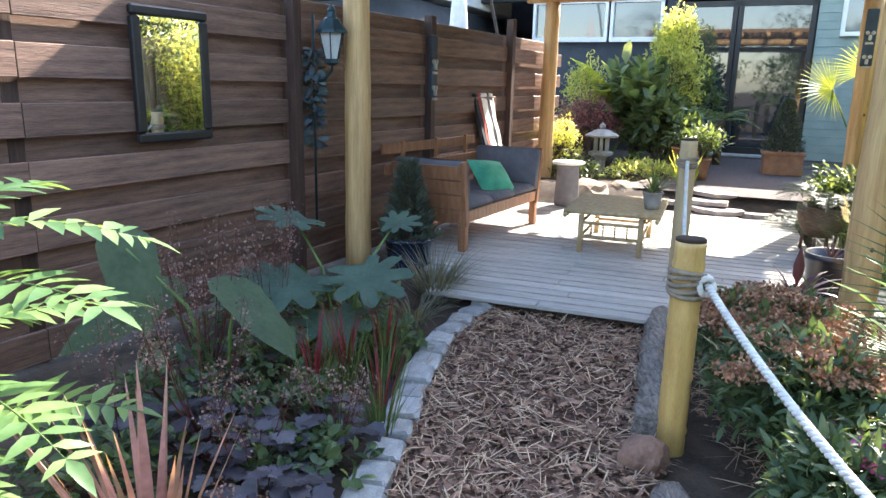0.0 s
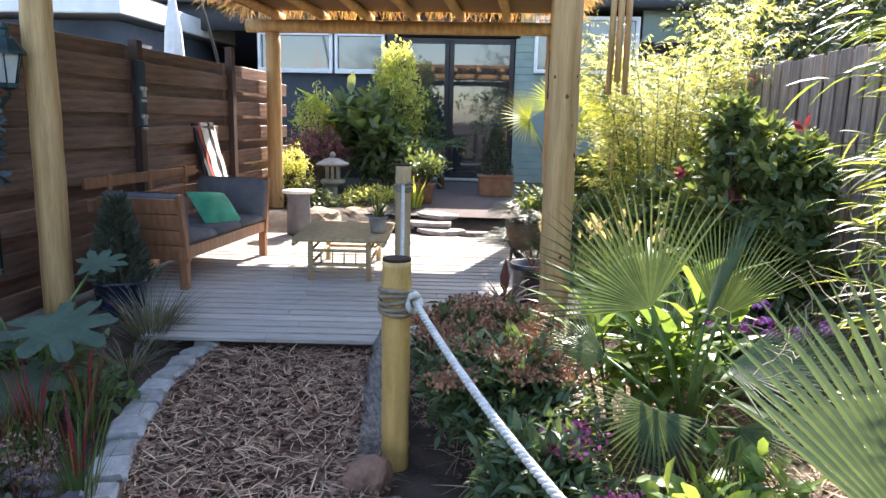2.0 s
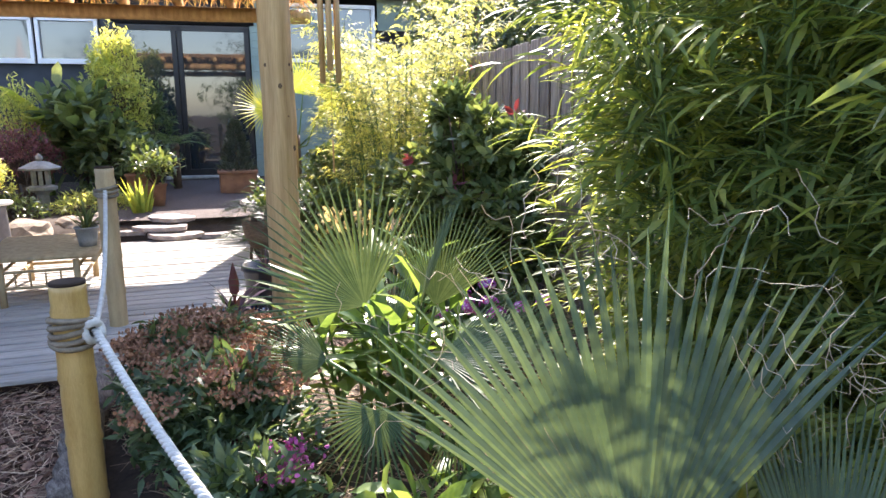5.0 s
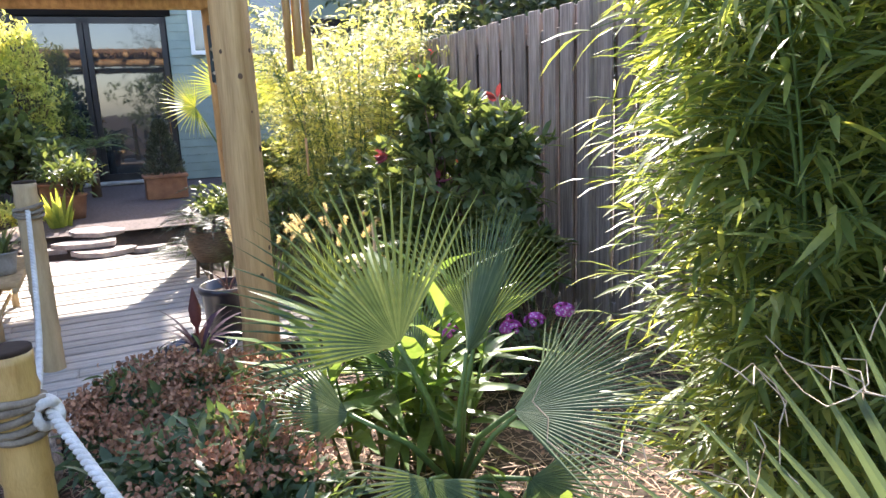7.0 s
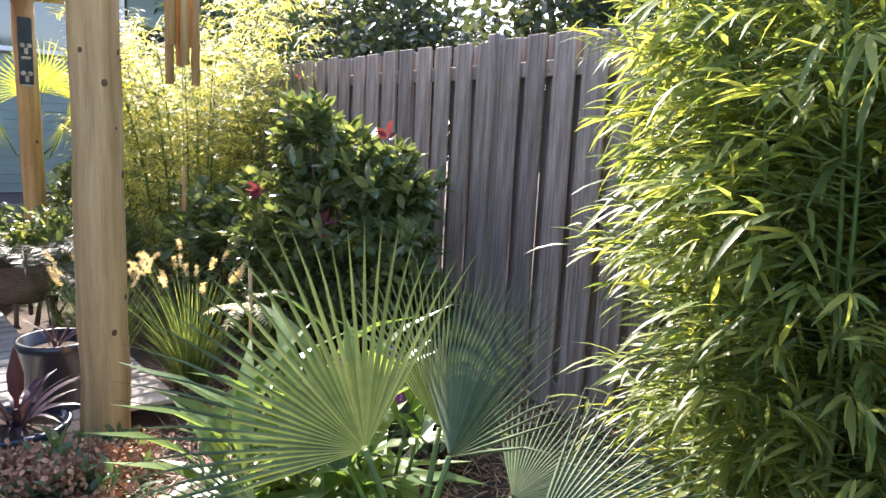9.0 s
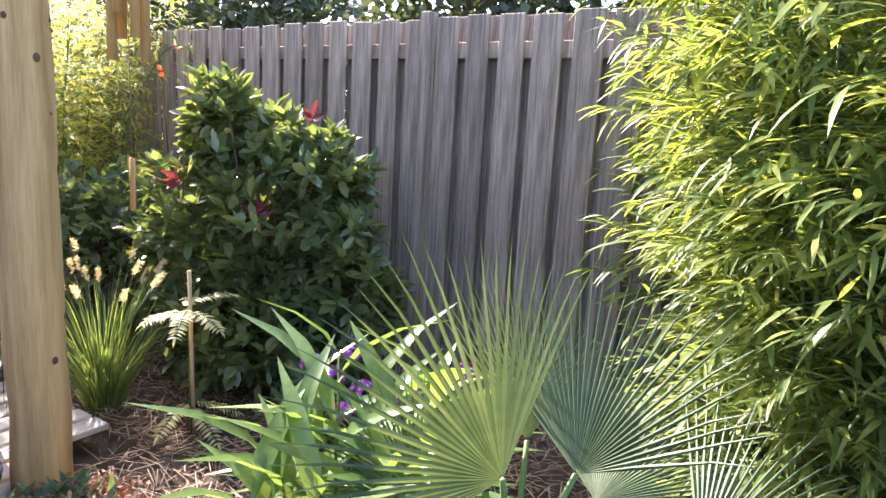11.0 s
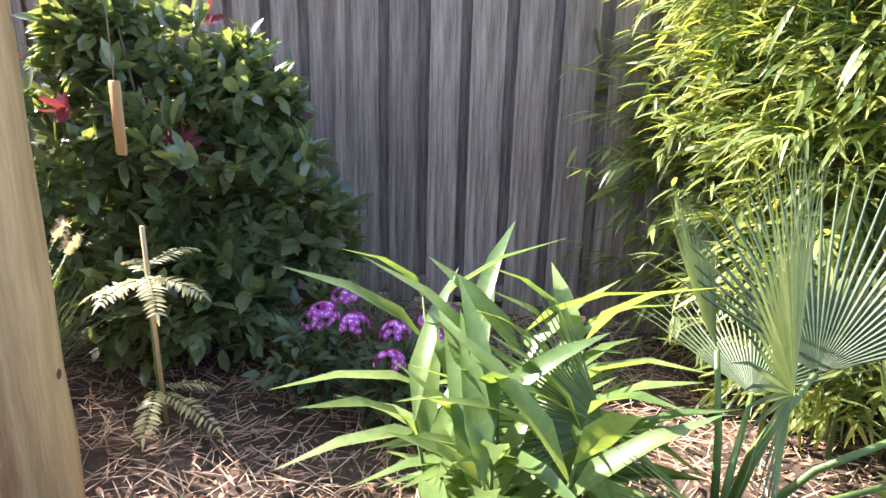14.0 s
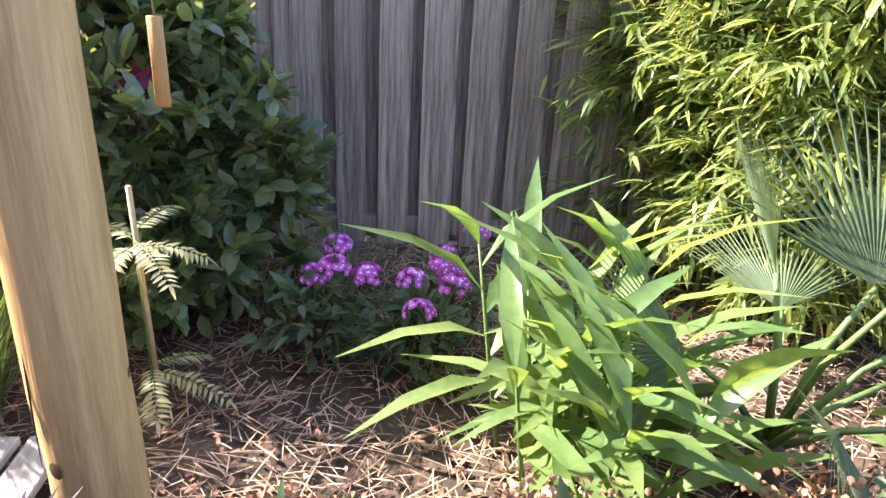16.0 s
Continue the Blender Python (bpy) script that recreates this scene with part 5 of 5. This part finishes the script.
bush("glossy_shrub", "broad leaved green shrub before the grey fence", (4.55, 5.35, 0), (0.6, 0.65, 0.55), 1700, (0.11, 0.055), L_MID, 10, cluster=5, group="border shrubs")
vn = bush("virginia_creeper", "climber with orange and red leaves on the fence", (5.2, 5.3, 0.0), (0.18, 0.5, 1.15), 18, (0.055, 0.045), L_ORANGE, 8, cluster=2, category="climber")
bush("border_shrub", "leafy shrub in shade behind the grasses", (3.6, 6.3, 0), (0.5, 0.5, 0.45), 1100, (0.09, 0.04), L_MID, 9, cluster=5, group="border shrubs")
grass("fountain_grass", "fountain grass with pale fluffy plumes", (3.35, 4.55, 0), 330, 0.78, 0.006, L_GRASS, 0.1, 2.2, 0.5, 22, group="fountain grasses")
grass("fountain_grass", "fountain grass with pale fluffy plumes", (3.2, 5.15, 0), 200, 0.7, 0.006, L_GRASS, 0.1, 2.2, 0.5, 16, group="fountain grasses")
grass("sedge", "dark narrow sedge tuft against the fence", (3.75, 3.15, 0), 70, 0.55, 0.007, L_GREYGRASS, 0.07, 2.0, 0.5, group="sedges")
grass("sedge", "dark narrow sedge tuft against the fence", (3.8, 3.55, 0), 60, 0.42, 0.007, L_GREYGRASS, 0.07, 1.2, 0.7, group="sedges")

# cane with ferny seedling
cn = thing("support_cane", "thin cane tied to a ferny mimosa seedling", "cane", (3.24, 3.965, 0))
part("cane", Mesh().tube([(0.0, 0, -0.02), (-0.01, 0.01, 0.8)], 0.009, 8), BAMBG, cn)
part("tie", Mesh().tube([(0.012 * math.cos(q), 0.012 * math.sin(q), 0.42 + 0.003 * q) for q in range(9)], 0.003, 5), ROPEB, cn)
mm = thing("mimosa_seedling", "ferny pale green mimosa seedling", "seedling", (3.23, 3.98, 0))
m, w = Mesh(), Mesh()
w.tube([(0, 0, 0), (0, 0, 0.62)], [0.005, 0.003], 6)
for an, z, L, el in ((150, 0.6, 0.22, 0.3), (200, 0.62, 0.24, 0.1), (250, 0.6, 0.22, 0.2), (-40, 0.64, 0.24, 0.5), (100, 0.58, 0.2, 0.2), (30, 0.62, 0.2, 0.35), (180, 0.16, 0.24, 0.1), (240, 0.14, 0.26, 0.0), (300, 0.15, 0.22, 0.1)):
    r = radians(an)
    frond(m, w, (0, 0, z), (math.cos(r), math.sin(r), el), L, 13, (0.05, 0.28), 0.35, droop=0.3)
part("stem", w, STEM, mm); part("foliage", m, L_MIMOSA, mm)

def phlox(at, h, heads, n):
    e = bush("phlox", "purple and white phlox in flower", (*at, 0), (0.2, 0.2, h * 0.42), n, (0.085, 0.034), L_SPIR, 9, None, "lance", 0.35, 5, 0.3, 0.004, category="flower", group="phlox by the fence")
    for i in range(heads):
        a = i * 2.4 + rng.uniform(0, 1)
        c = np.array([math.cos(a) * 0.16 * (i > 0), math.sin(a) * 0.16 * (i > 0), h + rng.uniform(-0.07, 0.05)])
        p, y = Mesh(), Mesh()
        k = 34
        d = rng.normal(size=(k, 3)); d[:, 2] = abs(d[:, 2]); d = unit(d)
        for q in d:
            o = c + q * [0.06, 0.06, 0.05]
            s = unit(np.cross(q, rng.normal(size=3))); t = np.cross(q, s)
            an = np.arange(5) * 2 * np.pi / 5
            p.leaves(np.tile(o, (5, 1)), np.cos(an)[:, None] * s + np.sin(an)[:, None] * t, np.tile(q, (5, 1)), 0.016, 0.015, 0.1, 0.1, "oval")
            y.add([o + q * 0.002 + (s * math.cos(x) + t * math.sin(x)) * 0.0048 for x in an], [(0, 1, 2, 3, 4)])
        fl = part("flower_head", p, F_PHLOX, e, "purple flower head")
        part("petal_eyes", y, F_EYE, fl)
        part("stalk", Mesh().tube([(0, 0, 0), c * [0.5, 0.5, 0.5], c], [0.004, 0.003, 0.002], 5), STEM, e)
phlox((3.36, 3.38), 0.4, 3, 260)
phlox((3.12, 3.08), 0.4, 5, 240)
phlox((3.35, 2.85), 0.42, 3, 150)

def ginger(at, n):
    e = thing("ginger_lily", "lush ginger lily with broad sunlit leaves", "perennial", (*at, 0))
    m, w = Mesh(), Mesh()
    for i in range(n):
        a, q = rng.uniform(0, 6.28), rng.uniform(0.03, 0.28)
        b = np.array([math.cos(a) * q, math.sin(a) * q, 0])
        h = rng.uniform(0.4, 0.78)
        t = b * [1.5, 1.5, 0] + [0, 0, h]
        part("stem", Mesh().tube([b, (b + t) / 2, t], [0.010, 0.008, 0.004], 6), STEM, e)
        s0 = rng.uniform(0, 6.28)
        for j in range(8):
            s = 0.25 + 0.75 * j / 7
            p = b + (t - b) * s
            an = s0 + (j % 2) * math.pi + rng.normal() * 0.3
            m.leaves([p], [(math.cos(an), math.sin(an), 0.7 + 1.0 * (j > 4) + rng.normal() * 0.2)], [(rng.normal() * 0.2, rng.normal() * 0.2, 1)], 0.4 * rng.uniform(0.7, 1.2), 0.068, 0.5, 0.35, "lance")
    part("foliage", m, L_GINGER, e)
ginger((2.38, 2.84), 19)

# wind chime hung from the pergola
wc = thing("wind_chime", "bamboo wind chime hanging from the pergola roof", "wind chime", (2.72, 3.87, 0))
part("disc", Mesh().lathe((0, 0, 2.5), [(0.08, 0), (0.08, 0.02), (0.01, 0.022)], 14), LOGW, wc)
for i in range(6):
    a = i * math.pi / 3
    ll = 0.55 + 0.08 * (i % 3)
    part("tube", Mesh().tube([(0.055 * math.cos(a), 0.055 * math.sin(a), 2.46), (0.055 * math.cos(a), 0.055 * math.sin(a), 2.4 - ll)], 0.018, 9), LOGW, wc)
part("string", Mesh().tube([(0, 0, HB + 0.3), (0, 0, 1.33)], 0.002, 4), ROPEB, wc)
part("sail", Mesh().box((0, 0, 1.245), (0.034, 0.007, 0.2), turn=1.2, bevel=0.003), LOGW, wc, "flat wooden sail")

# pots by the right post
pot("plant_pot", "tall black glazed pot behind the pergola post", (2.58, 4.62, 0.0), 0.17, 0.46, POTK)
grass("cycad_seedling", "thin spiky plant in the tall pot", (2.58, 4.62, 0.4), 12, 0.25, 0.012, L_BROM, 0.03, 1.2, 0.8, category="pot plant")
pot("plant_pot", "low dark blue bowl with a bromeliad", (2.2, 4.3, 0.0), 0.2, 0.24, POTB)
grass("bromeliad", "dark bromeliad with a brown flower spike", (2.2, 4.3, 0.2), 26, 0.32, 0.035, L_BROM, 0.02, 1.0, 0.8, category="bromeliad")
tagged(obj("bromeliad_spike", Mesh().lathe((2.2, 4.3, 0.2), [(0.008, 0), (0.01, 0.14), (0.03, 0.18), (0.034, 0.25), (0.012, 0.34), (0.003, 0.37)], 9), mat("brown red bract", (0.17, 0.05, 0.04), None, 0.6)), "brown red flower spike in a bromeliad", "flower")

def cycad(at, n, L, label, material=L_CONIFER):
    e = thing("cycad", label, "cycad", at)
    m, w = Mesh(), Mesh()
    for i in range(n):
        a = i * 2.4
        frond(m, w, (0, 0, 0.05), (math.cos(a), math.sin(a), rng.uniform(0.4, 1.2)), L * rng.uniform(0.8, 1.1), 30, (0.11, 0.07), 0.55, flat=0.25)
    part("trunk", Mesh().lathe((0, 0, -0.02), [(0.07, 0), (0.08, 0.05), (0.05, 0.12), (0.01, 0.13)], 10), TWIG, e)
    part("stems", w, STEM, e); part("foliage", m, material, e)
stl = thing("plant_stand", "dark wicker plant basket on short legs", "plant stand", (3.3, 6.15, DECK))
for x, y in ((-0.12, -0.12), (0.12, -0.12), (0.12, 0.12), (-0.12, 0.12)):
    part("leg", Mesh().tube([(x, y, 0), (x * 0.9, y * 0.9, 0.16)], 0.015, 6), WICKER, stl)
part("basket", Mesh().lathe((0, 0, 0.15), [(0.14, 0), (0.2, 0.1), (0.23, 0.26), (0.21, 0.27), (0.19, 0.22), (0.01, 0.21)], 18), WICKER, stl, "woven dark basket")
cycad((3.3, 6.15, DECK + 0.37), 22, 0.62, "dark green cycad arching from a wicker basket")
cycad((3.75, 7.4, 0.0), 22, 0.7, "dark green cycad beside the deck")

# ---- plants and things: behind the deck ----
for i, (u0, v0, z, r) in enumerate(((8.5, 0.02, 0.07, 0.4), (8.75, 0.12, 0.13, 0.36), (8.95, 0.0, 0.2, 0.34), (8.5, 0.55, 0.05, 0.2), (8.8, 0.55, 0.1, 0.22), (9.2, 0.1, 0.27, 0.33), (8.6, -0.35, 0.06, 0.3), (9.0, -0.4, 0.16, 0.3))):
    k = 8
    o = [(r * rng.uniform(0.75, 1.05) * math.cos(q * 6.283 / k), 0.7 * r * rng.uniform(0.75, 1.05) * math.sin(q * 6.283 / k)) for q in range(k)]
    m = Mesh().add([(x, y, -0.025) for x, y in o] + [(x, y, 0.025) for x, y in o], [tuple(range(k))[::-1], tuple(range(k, 2 * k))] + [(q, (q + 1) % k, k + (q + 1) % k, k + q) for q in range(k)])
    s = obj("slate_step", m, SLATE, smooth=False)
    s.location, s.rotation_euler = (*deck_at(u0, v0), z), (0.02 * (i % 3 - 1), 0.03 * (i % 2), A20)
    tagged(s, "flat pinkish slate stepping slab, loosely stacked", "stepping stone", "slate steps")
st0 = thing("stone_lantern", "grey stone japanese garden lantern among plants", "garden lantern", (2.2, 10.6, 0.16))
for nm, z, prof in (("base", 0, [(0.16, 0), (0.17, 0.05), (0.12, 0.09), (0.08, 0.12), (0.075, 0.3), (0.1, 0.33)]), ("platform", 0.33, [(0.1, 0), (0.19, 0.04), (0.19, 0.08), (0.12, 0.1)]), ("cap", 0.62, [(0.1, 0), (0.25, 0.015), (0.26, 0.04), (0.12, 0.11), (0.05, 0.13)]), ("finial", 0.75, [(0.03, 0), (0.05, 0.03), (0.045, 0.06), (0.005, 0.1)])):
    part(nm, Mesh().lathe((0, 0, z), prof, 8 if nm in ("cap", "platform") else 12), GREYS, st0, smooth=False)
for i in range(6):
    a = i * math.pi / 3 + 0.3
    part("light_box_pillar", Mesh().box((0.095 * math.cos(a), 0.095 * math.sin(a), 0.525), (0.05, 0.05, 0.19), turn=a, bevel=0.006), GREYS, st0, smooth=False)
# dark core stands in for the shade inside the hollow light box
part("light_box_shade_core", Mesh().lathe((0, 0, 0.43), [(0.055, 0), (0.055, 0.19)], 6), CRACK, st0)
boulder((1.75, 9.0, 0.16), (0.4, 0.3, 0.2), "warm brown boulder beside the deck")
boulder((2.25, 9.1, 0.14), (0.3, 0.25, 0.18), "warm brown boulder beside the deck")
boulder((2.6, 9.3, 0.18), (0.3, 0.25, 0.16), "warm brown boulder beside the deck")
bush("japanese_maple", "bronze leaved weeping japanese maple", (2.1, 11.6, 0.2), (0.75, 0.6, 0.62), 3000, (0.06, 0.022), L_MAPLE, 12, None, "lance", 0.4, 6, -0.2, 0.012, low=-0.3)
bush("nandina", "tall bright nandina with feathery leaves", (3.65, 12.2, 0.25), (0.6, 0.5, 1.36), 4200, (0.09, 0.032), L_YELLOW, 10, None, "lance", 0.2, 6, 0.2, 0.012)
bush("pale_shrub", "small yellow green feathery shrub", (1.55, 10.3, 0.1), (0.35, 0.4, 0.5), 1200, (0.07, 0.022), L_YELLOW, 8, None, "lance", 0.25, 6, 0.2, 0.008)
bush("leafy_shrub", "broad leaved green shrub in the rear bed", (3.3, 11.4, 0.2), (0.6, 0.5, 0.65), 800, (0.2, 0.09), L_MID, 9, cluster=4, group="rear shrubs")
bush("leafy_shrub", "fine green shrub in the rear bed", (4.2, 12.6, 0.25), (0.55, 0.45, 0.9), 1700, (0.11, 0.035), L_MID, 9, None, "lance", cluster=5, group="rear shrubs")
bush("groundcover", "low sunlit green ground cover by the boulders", (2.7, 10.0, 0.15), (0.7, 0.6, 0.18), 900, (0.08, 0.03), L_YELLOW, 6, group="ground cover", category="ground cover")
bush("groundcover", "low sunlit green ground cover by the boulders", (1.7, 9.9, 0.15), (0.5, 0.4, 0.2), 600, (0.07, 0.03), L_MID, 6, group="ground cover", category="ground cover")
grass("arching_grass", "pale arching grass beside the stone lantern", (2.85, 10.7, 0.15), 190, 0.6, 0.012, L_GRASS, 0.1, 1.2, 0.8)
grass("canna", "yellow striped broad upright leaves in a pot", (3.05, 9.2, 0.2), 22, 0.55, 0.075, L_BANANA, 0.1, 2.6, 0.25, category="canna")
bn = thing("banana_plant", "young banana plant with torn yellow green leaves", "banana plant", (2.6, 12.3, 0.25))
part("trunk", Mesh().tube([(0, 0, -0.05), (0, 0, 1.1)], [0.07, 0.045], 9), STEM, bn)
for an, el, L in ((200, 1.6, 1.0), (320, 0.9, 0.9), (250, 0.5, 0.9), (120, 1.2, 0.9), (20, 0.6, 0.9), (290, 0.25, 0.8)):
    r = radians(an)
    m = Mesh().leaves([(0, 0, 1.05)], [(math.cos(r), math.sin(r), el)], [(0, 0, 1)], L, 0.36, 0.3, 0.3, "strap")
    part("leaf", m, L_BANANA, bn)
fan_palm("windmill_palm", "sunlit yellow green fan palm behind the post", (5.35, 9.4, 0.2), (((-0.5, -0.1, 1.35), (-0.9, -0.2, 0.1), 0.55, (-0.45, -0.8, 0.35)), ((-0.2, -0.3, 1.6), (-0.4, -0.5, 0.8), 0.55, (-0.45, -0.8, 0.35)), ((0.15, 0, 1.7), (0.3, 0, 1), 0.55, (-0.45, -0.8, 0.35)), ((0.4, -0.2, 1.5), (0.9, -0.3, 0.5), 0.55, (-0.45, -0.8, 0.35)), ((0.1, -0.5, 1.3), (0.2, -1, 0), 0.5, (-0.45, -0.8, 0.35))), L_BANANA, 1.0, fused=0.3, spread=230)
pl = thing("planter", "terracotta planter box with a dark shrub", "planter", (*deck_at(11.6, 1.0), 0.29), A20)
part("body", Mesh().box((0, 0, 0.17), (0.55, 0.4, 0.34), bevel=0.02).box((0, 0, 0.33), (0.6, 0.45, 0.05), bevel=0.012), TERRA, pl, smooth=False)
conifer((*deck_at(11.6, 1.0), 0.62), 0.32, 0.75, "dark upright conifer in a terracotta planter")
cycad((*deck_at(10.3, 1.6), 0.33), 18, 0.75, "grey green arching palm fronds by the terrace", L_BLUE)
for u0, v0, r, h, mm in ((10.9, -0.35, 0.2, 0.4, TERRA), (10.3, -0.15, 0.16, 0.3, TERRA), (11.2, -0.2, 0.17, 0.33, POTK)):
    pot("plant_pot", "pot with foliage at the terrace edge", (*deck_at(u0, v0), 0.29), r, h, mm, "terrace pots")
    bush("pot_plant", "leafy plant in a terrace pot", (*deck_at(u0, v0), 0.29 + h * 0.87), (0.3, 0.3, 0.25), 260, (0.13, 0.04), L_MID, 5, category="pot plant", group="terrace pot plants")

bush("leafy_shrub", "broad blue green leaves in the rear bed", (3.0, 11.9, 0.25), (0.5, 0.4, 0.85), 360, (0.34, 0.15), L_MID, 9, cluster=3, group="rear shrubs")
bush("leafy_shrub", "feathery sunlit shrub in the rear bed", (2.2, 12.2, 0.25), (0.5, 0.4, 0.9), 1600, (0.09, 0.03), L_YELLOW, 9, None, "lance", cluster=5, group="rear shrubs")
cycad((4.35, 11.7, 0.95), 14, 0.8, "dark green tree fern by the terrace", L_MID)
tagged(obj("fern_trunk", Mesh().tube([(4.35, 11.7, 0.2), (4.35, 11.7, 0.98)], [0.07, 0.06], 9), TWIG), "fibrous brown tree fern trunk", "trunk")
bush("border_shrub", "shaded leafy plants beside the terrace", (*deck_at(9.4, 2.2), 0.2), (0.55, 0.7, 0.45), 1400, (0.12, 0.05), L_MID, 9, cluster=5, group="border shrubs")
bush("border_shrub", "small leafed shrub beside the deck", (*deck_at(7.4, 1.7), 0.0), (0.4, 0.6, 0.4), 1300, (0.08, 0.035), L_MID, 9, cluster=5, group="border shrubs")

# parasol beyond the fence
pa = thing("parasol", "closed white parasol on an arched pole", "parasol", (0.0, 11.3, 0))
t = np.linspace(0, 1, 10)
part("canopy", Mesh().lathe((0, 0, 2.2), [(0.17, 0), (0.15, 0.1), (0.12, 0.5), (0.05, 0.95), (0.01, 1.1)], 12), CLOTH, pa, "folded white canopy", smooth=False)
part("pole", Mesh().tube([(0.9 - 0.1 * q, 0.3, 3.6 * q) for q in t[:4]] + [(0.85 - 0.85 * q, 0.3 - 0.3 * q, 1.2 + 2.6 * math.sin(q * 1.6)) for q in t[1:]], 0.025, 8), BLACK, pa)
part("base", Mesh().lathe((0.9, 0.3, 0), [(0.3, 0), (0.3, 0.06), (0.05, 0.1)], 16), BLACK, pa)

# trees behind the grey fence and beyond
def tree(at, h, r, n, label):
    e = thing("tree", label, "tree", (*at, 0), group="trees behind the fence")
    w, f = Mesh(), Mesh()
    w.tube([(0, 0, 0), (0.1, 0, h * 0.4), (0, 0.1, h * 0.8)], [0.14, 0.1, 0.03], 9)
    pts, d = rand_ball(n // 6, r, -1, 0.3)
    pts[:, 2] += h * 0.62
    for q in pts[rng.choice(len(pts), 26, replace=False)]:
        w.tube([(0.05, 0, h * 0.35), q * [0.5, 0.5, 0.75], q], [0.04, 0.02, 0.005], 5, False)
    p = np.repeat(pts, 6, 0) + rng.normal(size=(len(pts) * 6, 3)) * 0.1
    f.leaves(p, rng.normal(size=p.shape) + np.repeat(d, 6, 0) * 0.5, rng.normal(size=p.shape) * 0.4 + [0, 0, 1], rng.uniform(0.07, 0.14, len(p)), rng.uniform(0.05, 0.08, len(p)), 0.2, 0.2, "oval")
    part("trunk", w, TWIG, e); part("crown", f, L_TREE, e)
for at, h, r, n in (((6.6, 3.4), 3.6, (1.2, 1.3, 1.3), 5000), ((6.0, 1.2), 3.6, (1.1, 1.4, 1.2), 4500), ((7.6, 5.6), 3.6, (1.2, 1.3, 1.2), 4500), ((5.2, -1.0), 3.6, (1.1, 1.3, 1.3), 3500), ((8.9, 7.6), 5.0, (1.4, 1.5, 2.0), 5000), ((9.6, 10.2), 5.0, (1.5, 1.5, 2.0), 4500)):
    tree(at, h, r, n, "dense dark leaved tree behind the grey fence")
for i, (x, y) in enumerate(((-9, 26), (2, 30), (12, 26), (20, 14), (18, -6), (4, -16), (-12, -10), (-16, 8), (11, -12), (-5, -14))):
    tree((x, y), 7.0, (3.2, 3.2, 2.8), 2600, "distant leafy garden tree")

# unseen leafy hedge added behind the start, so the door panes reflect green
bush("hedge", "unseen leafy green hedge added for the door panes to reflect", (1.0, -4.2, 0), (5.0, 0.8, 2.1), 9000, (0.16, 0.075), L_MID, 16, cluster=5, category="hedge", low=-0.9)

# ---- litter: bark chips and straw on path and bed ----
def inside(p, poly):
    x, y = p
    c = False
    for (x0, y0), (x1, y1) in zip(poly, poly[1:] + poly[:1]):
        if (y0 > y) != (y1 > y) and x < (x1 - x0) * (y - y0) / (y1 - y0) + x0:
            c = not c
    return c
PATH = EDGE + [(0.4, 4.62), (1.3, 4.28)] + LOGS[::-1]
chips, straws = Mesh(), Mesh()
n = 0
while n < 11000:
    p = np.array([rng.uniform(-0.4, 1.35), rng.uniform(1.1, 4.65)])
    if not inside(p, PATH):
        continue
    n += 1
    a = rng.uniform(0, 6.28)
    d = (math.cos(a), math.sin(a), rng.normal() * 0.25)
    if n % 3:
        L = rng.uniform(0.015, 0.06)
        chips.leaves([(*p, 0.034 + rng.random() * 0.018)], [d], [(rng.normal() * 0.4, rng.normal() * 0.4, 1)], L, L * rng.uniform(0.25, 0.6), 0.05, 0.15, "strap")
    else:
        L = rng.uniform(0.05, 0.15)
        straws.leaves([(*p, 0.042 + rng.random() * 0.018)], [d], [(rng.normal() * 0.3, rng.normal() * 0.3, 1)], L, rng.uniform(0.003, 0.007), 0.05, 0.2, "strap")
for n in range(13000):
    p = np.array([rng.uniform(1.2, 4.5), rng.uniform(0.9, 4.9)])
    if (p - deck_at(5.0, 1.3)) @ DV < 0.1 and p @ DU > 4.9:
        continue
    a = rng.uniform(0, 6.28)
    d = (math.cos(a), math.sin(a), rng.normal() * 0.2)
    if n % 5 < 2:
        L = rng.uniform(0.02, 0.05)
        chips.leaves([(*p, 0.005 + rng.random() * 0.012)], [d], [(0, rng.normal() * 0.4, 1)], L, L * 0.4, 0.05, 0.15, "strap")
    else:
        L = rng.uniform(0.05, 0.2)
        straws.leaves([(*p, 0.01 + rng.random() * 0.014)], [d], [(0, rng.normal() * 0.3, 1)], L, rng.uniform(0.003, 0.006), 0.08, 0.2, "strap")
tagged(obj("bark_chips", chips, CHIP), "reddish brown bark chips scattered over path and bed", "mulch", kind="stuff")
tagged(obj("straw_litter", straws, STRAW), "pale dry stems strewn over path and bed", "litter", kind="stuff")
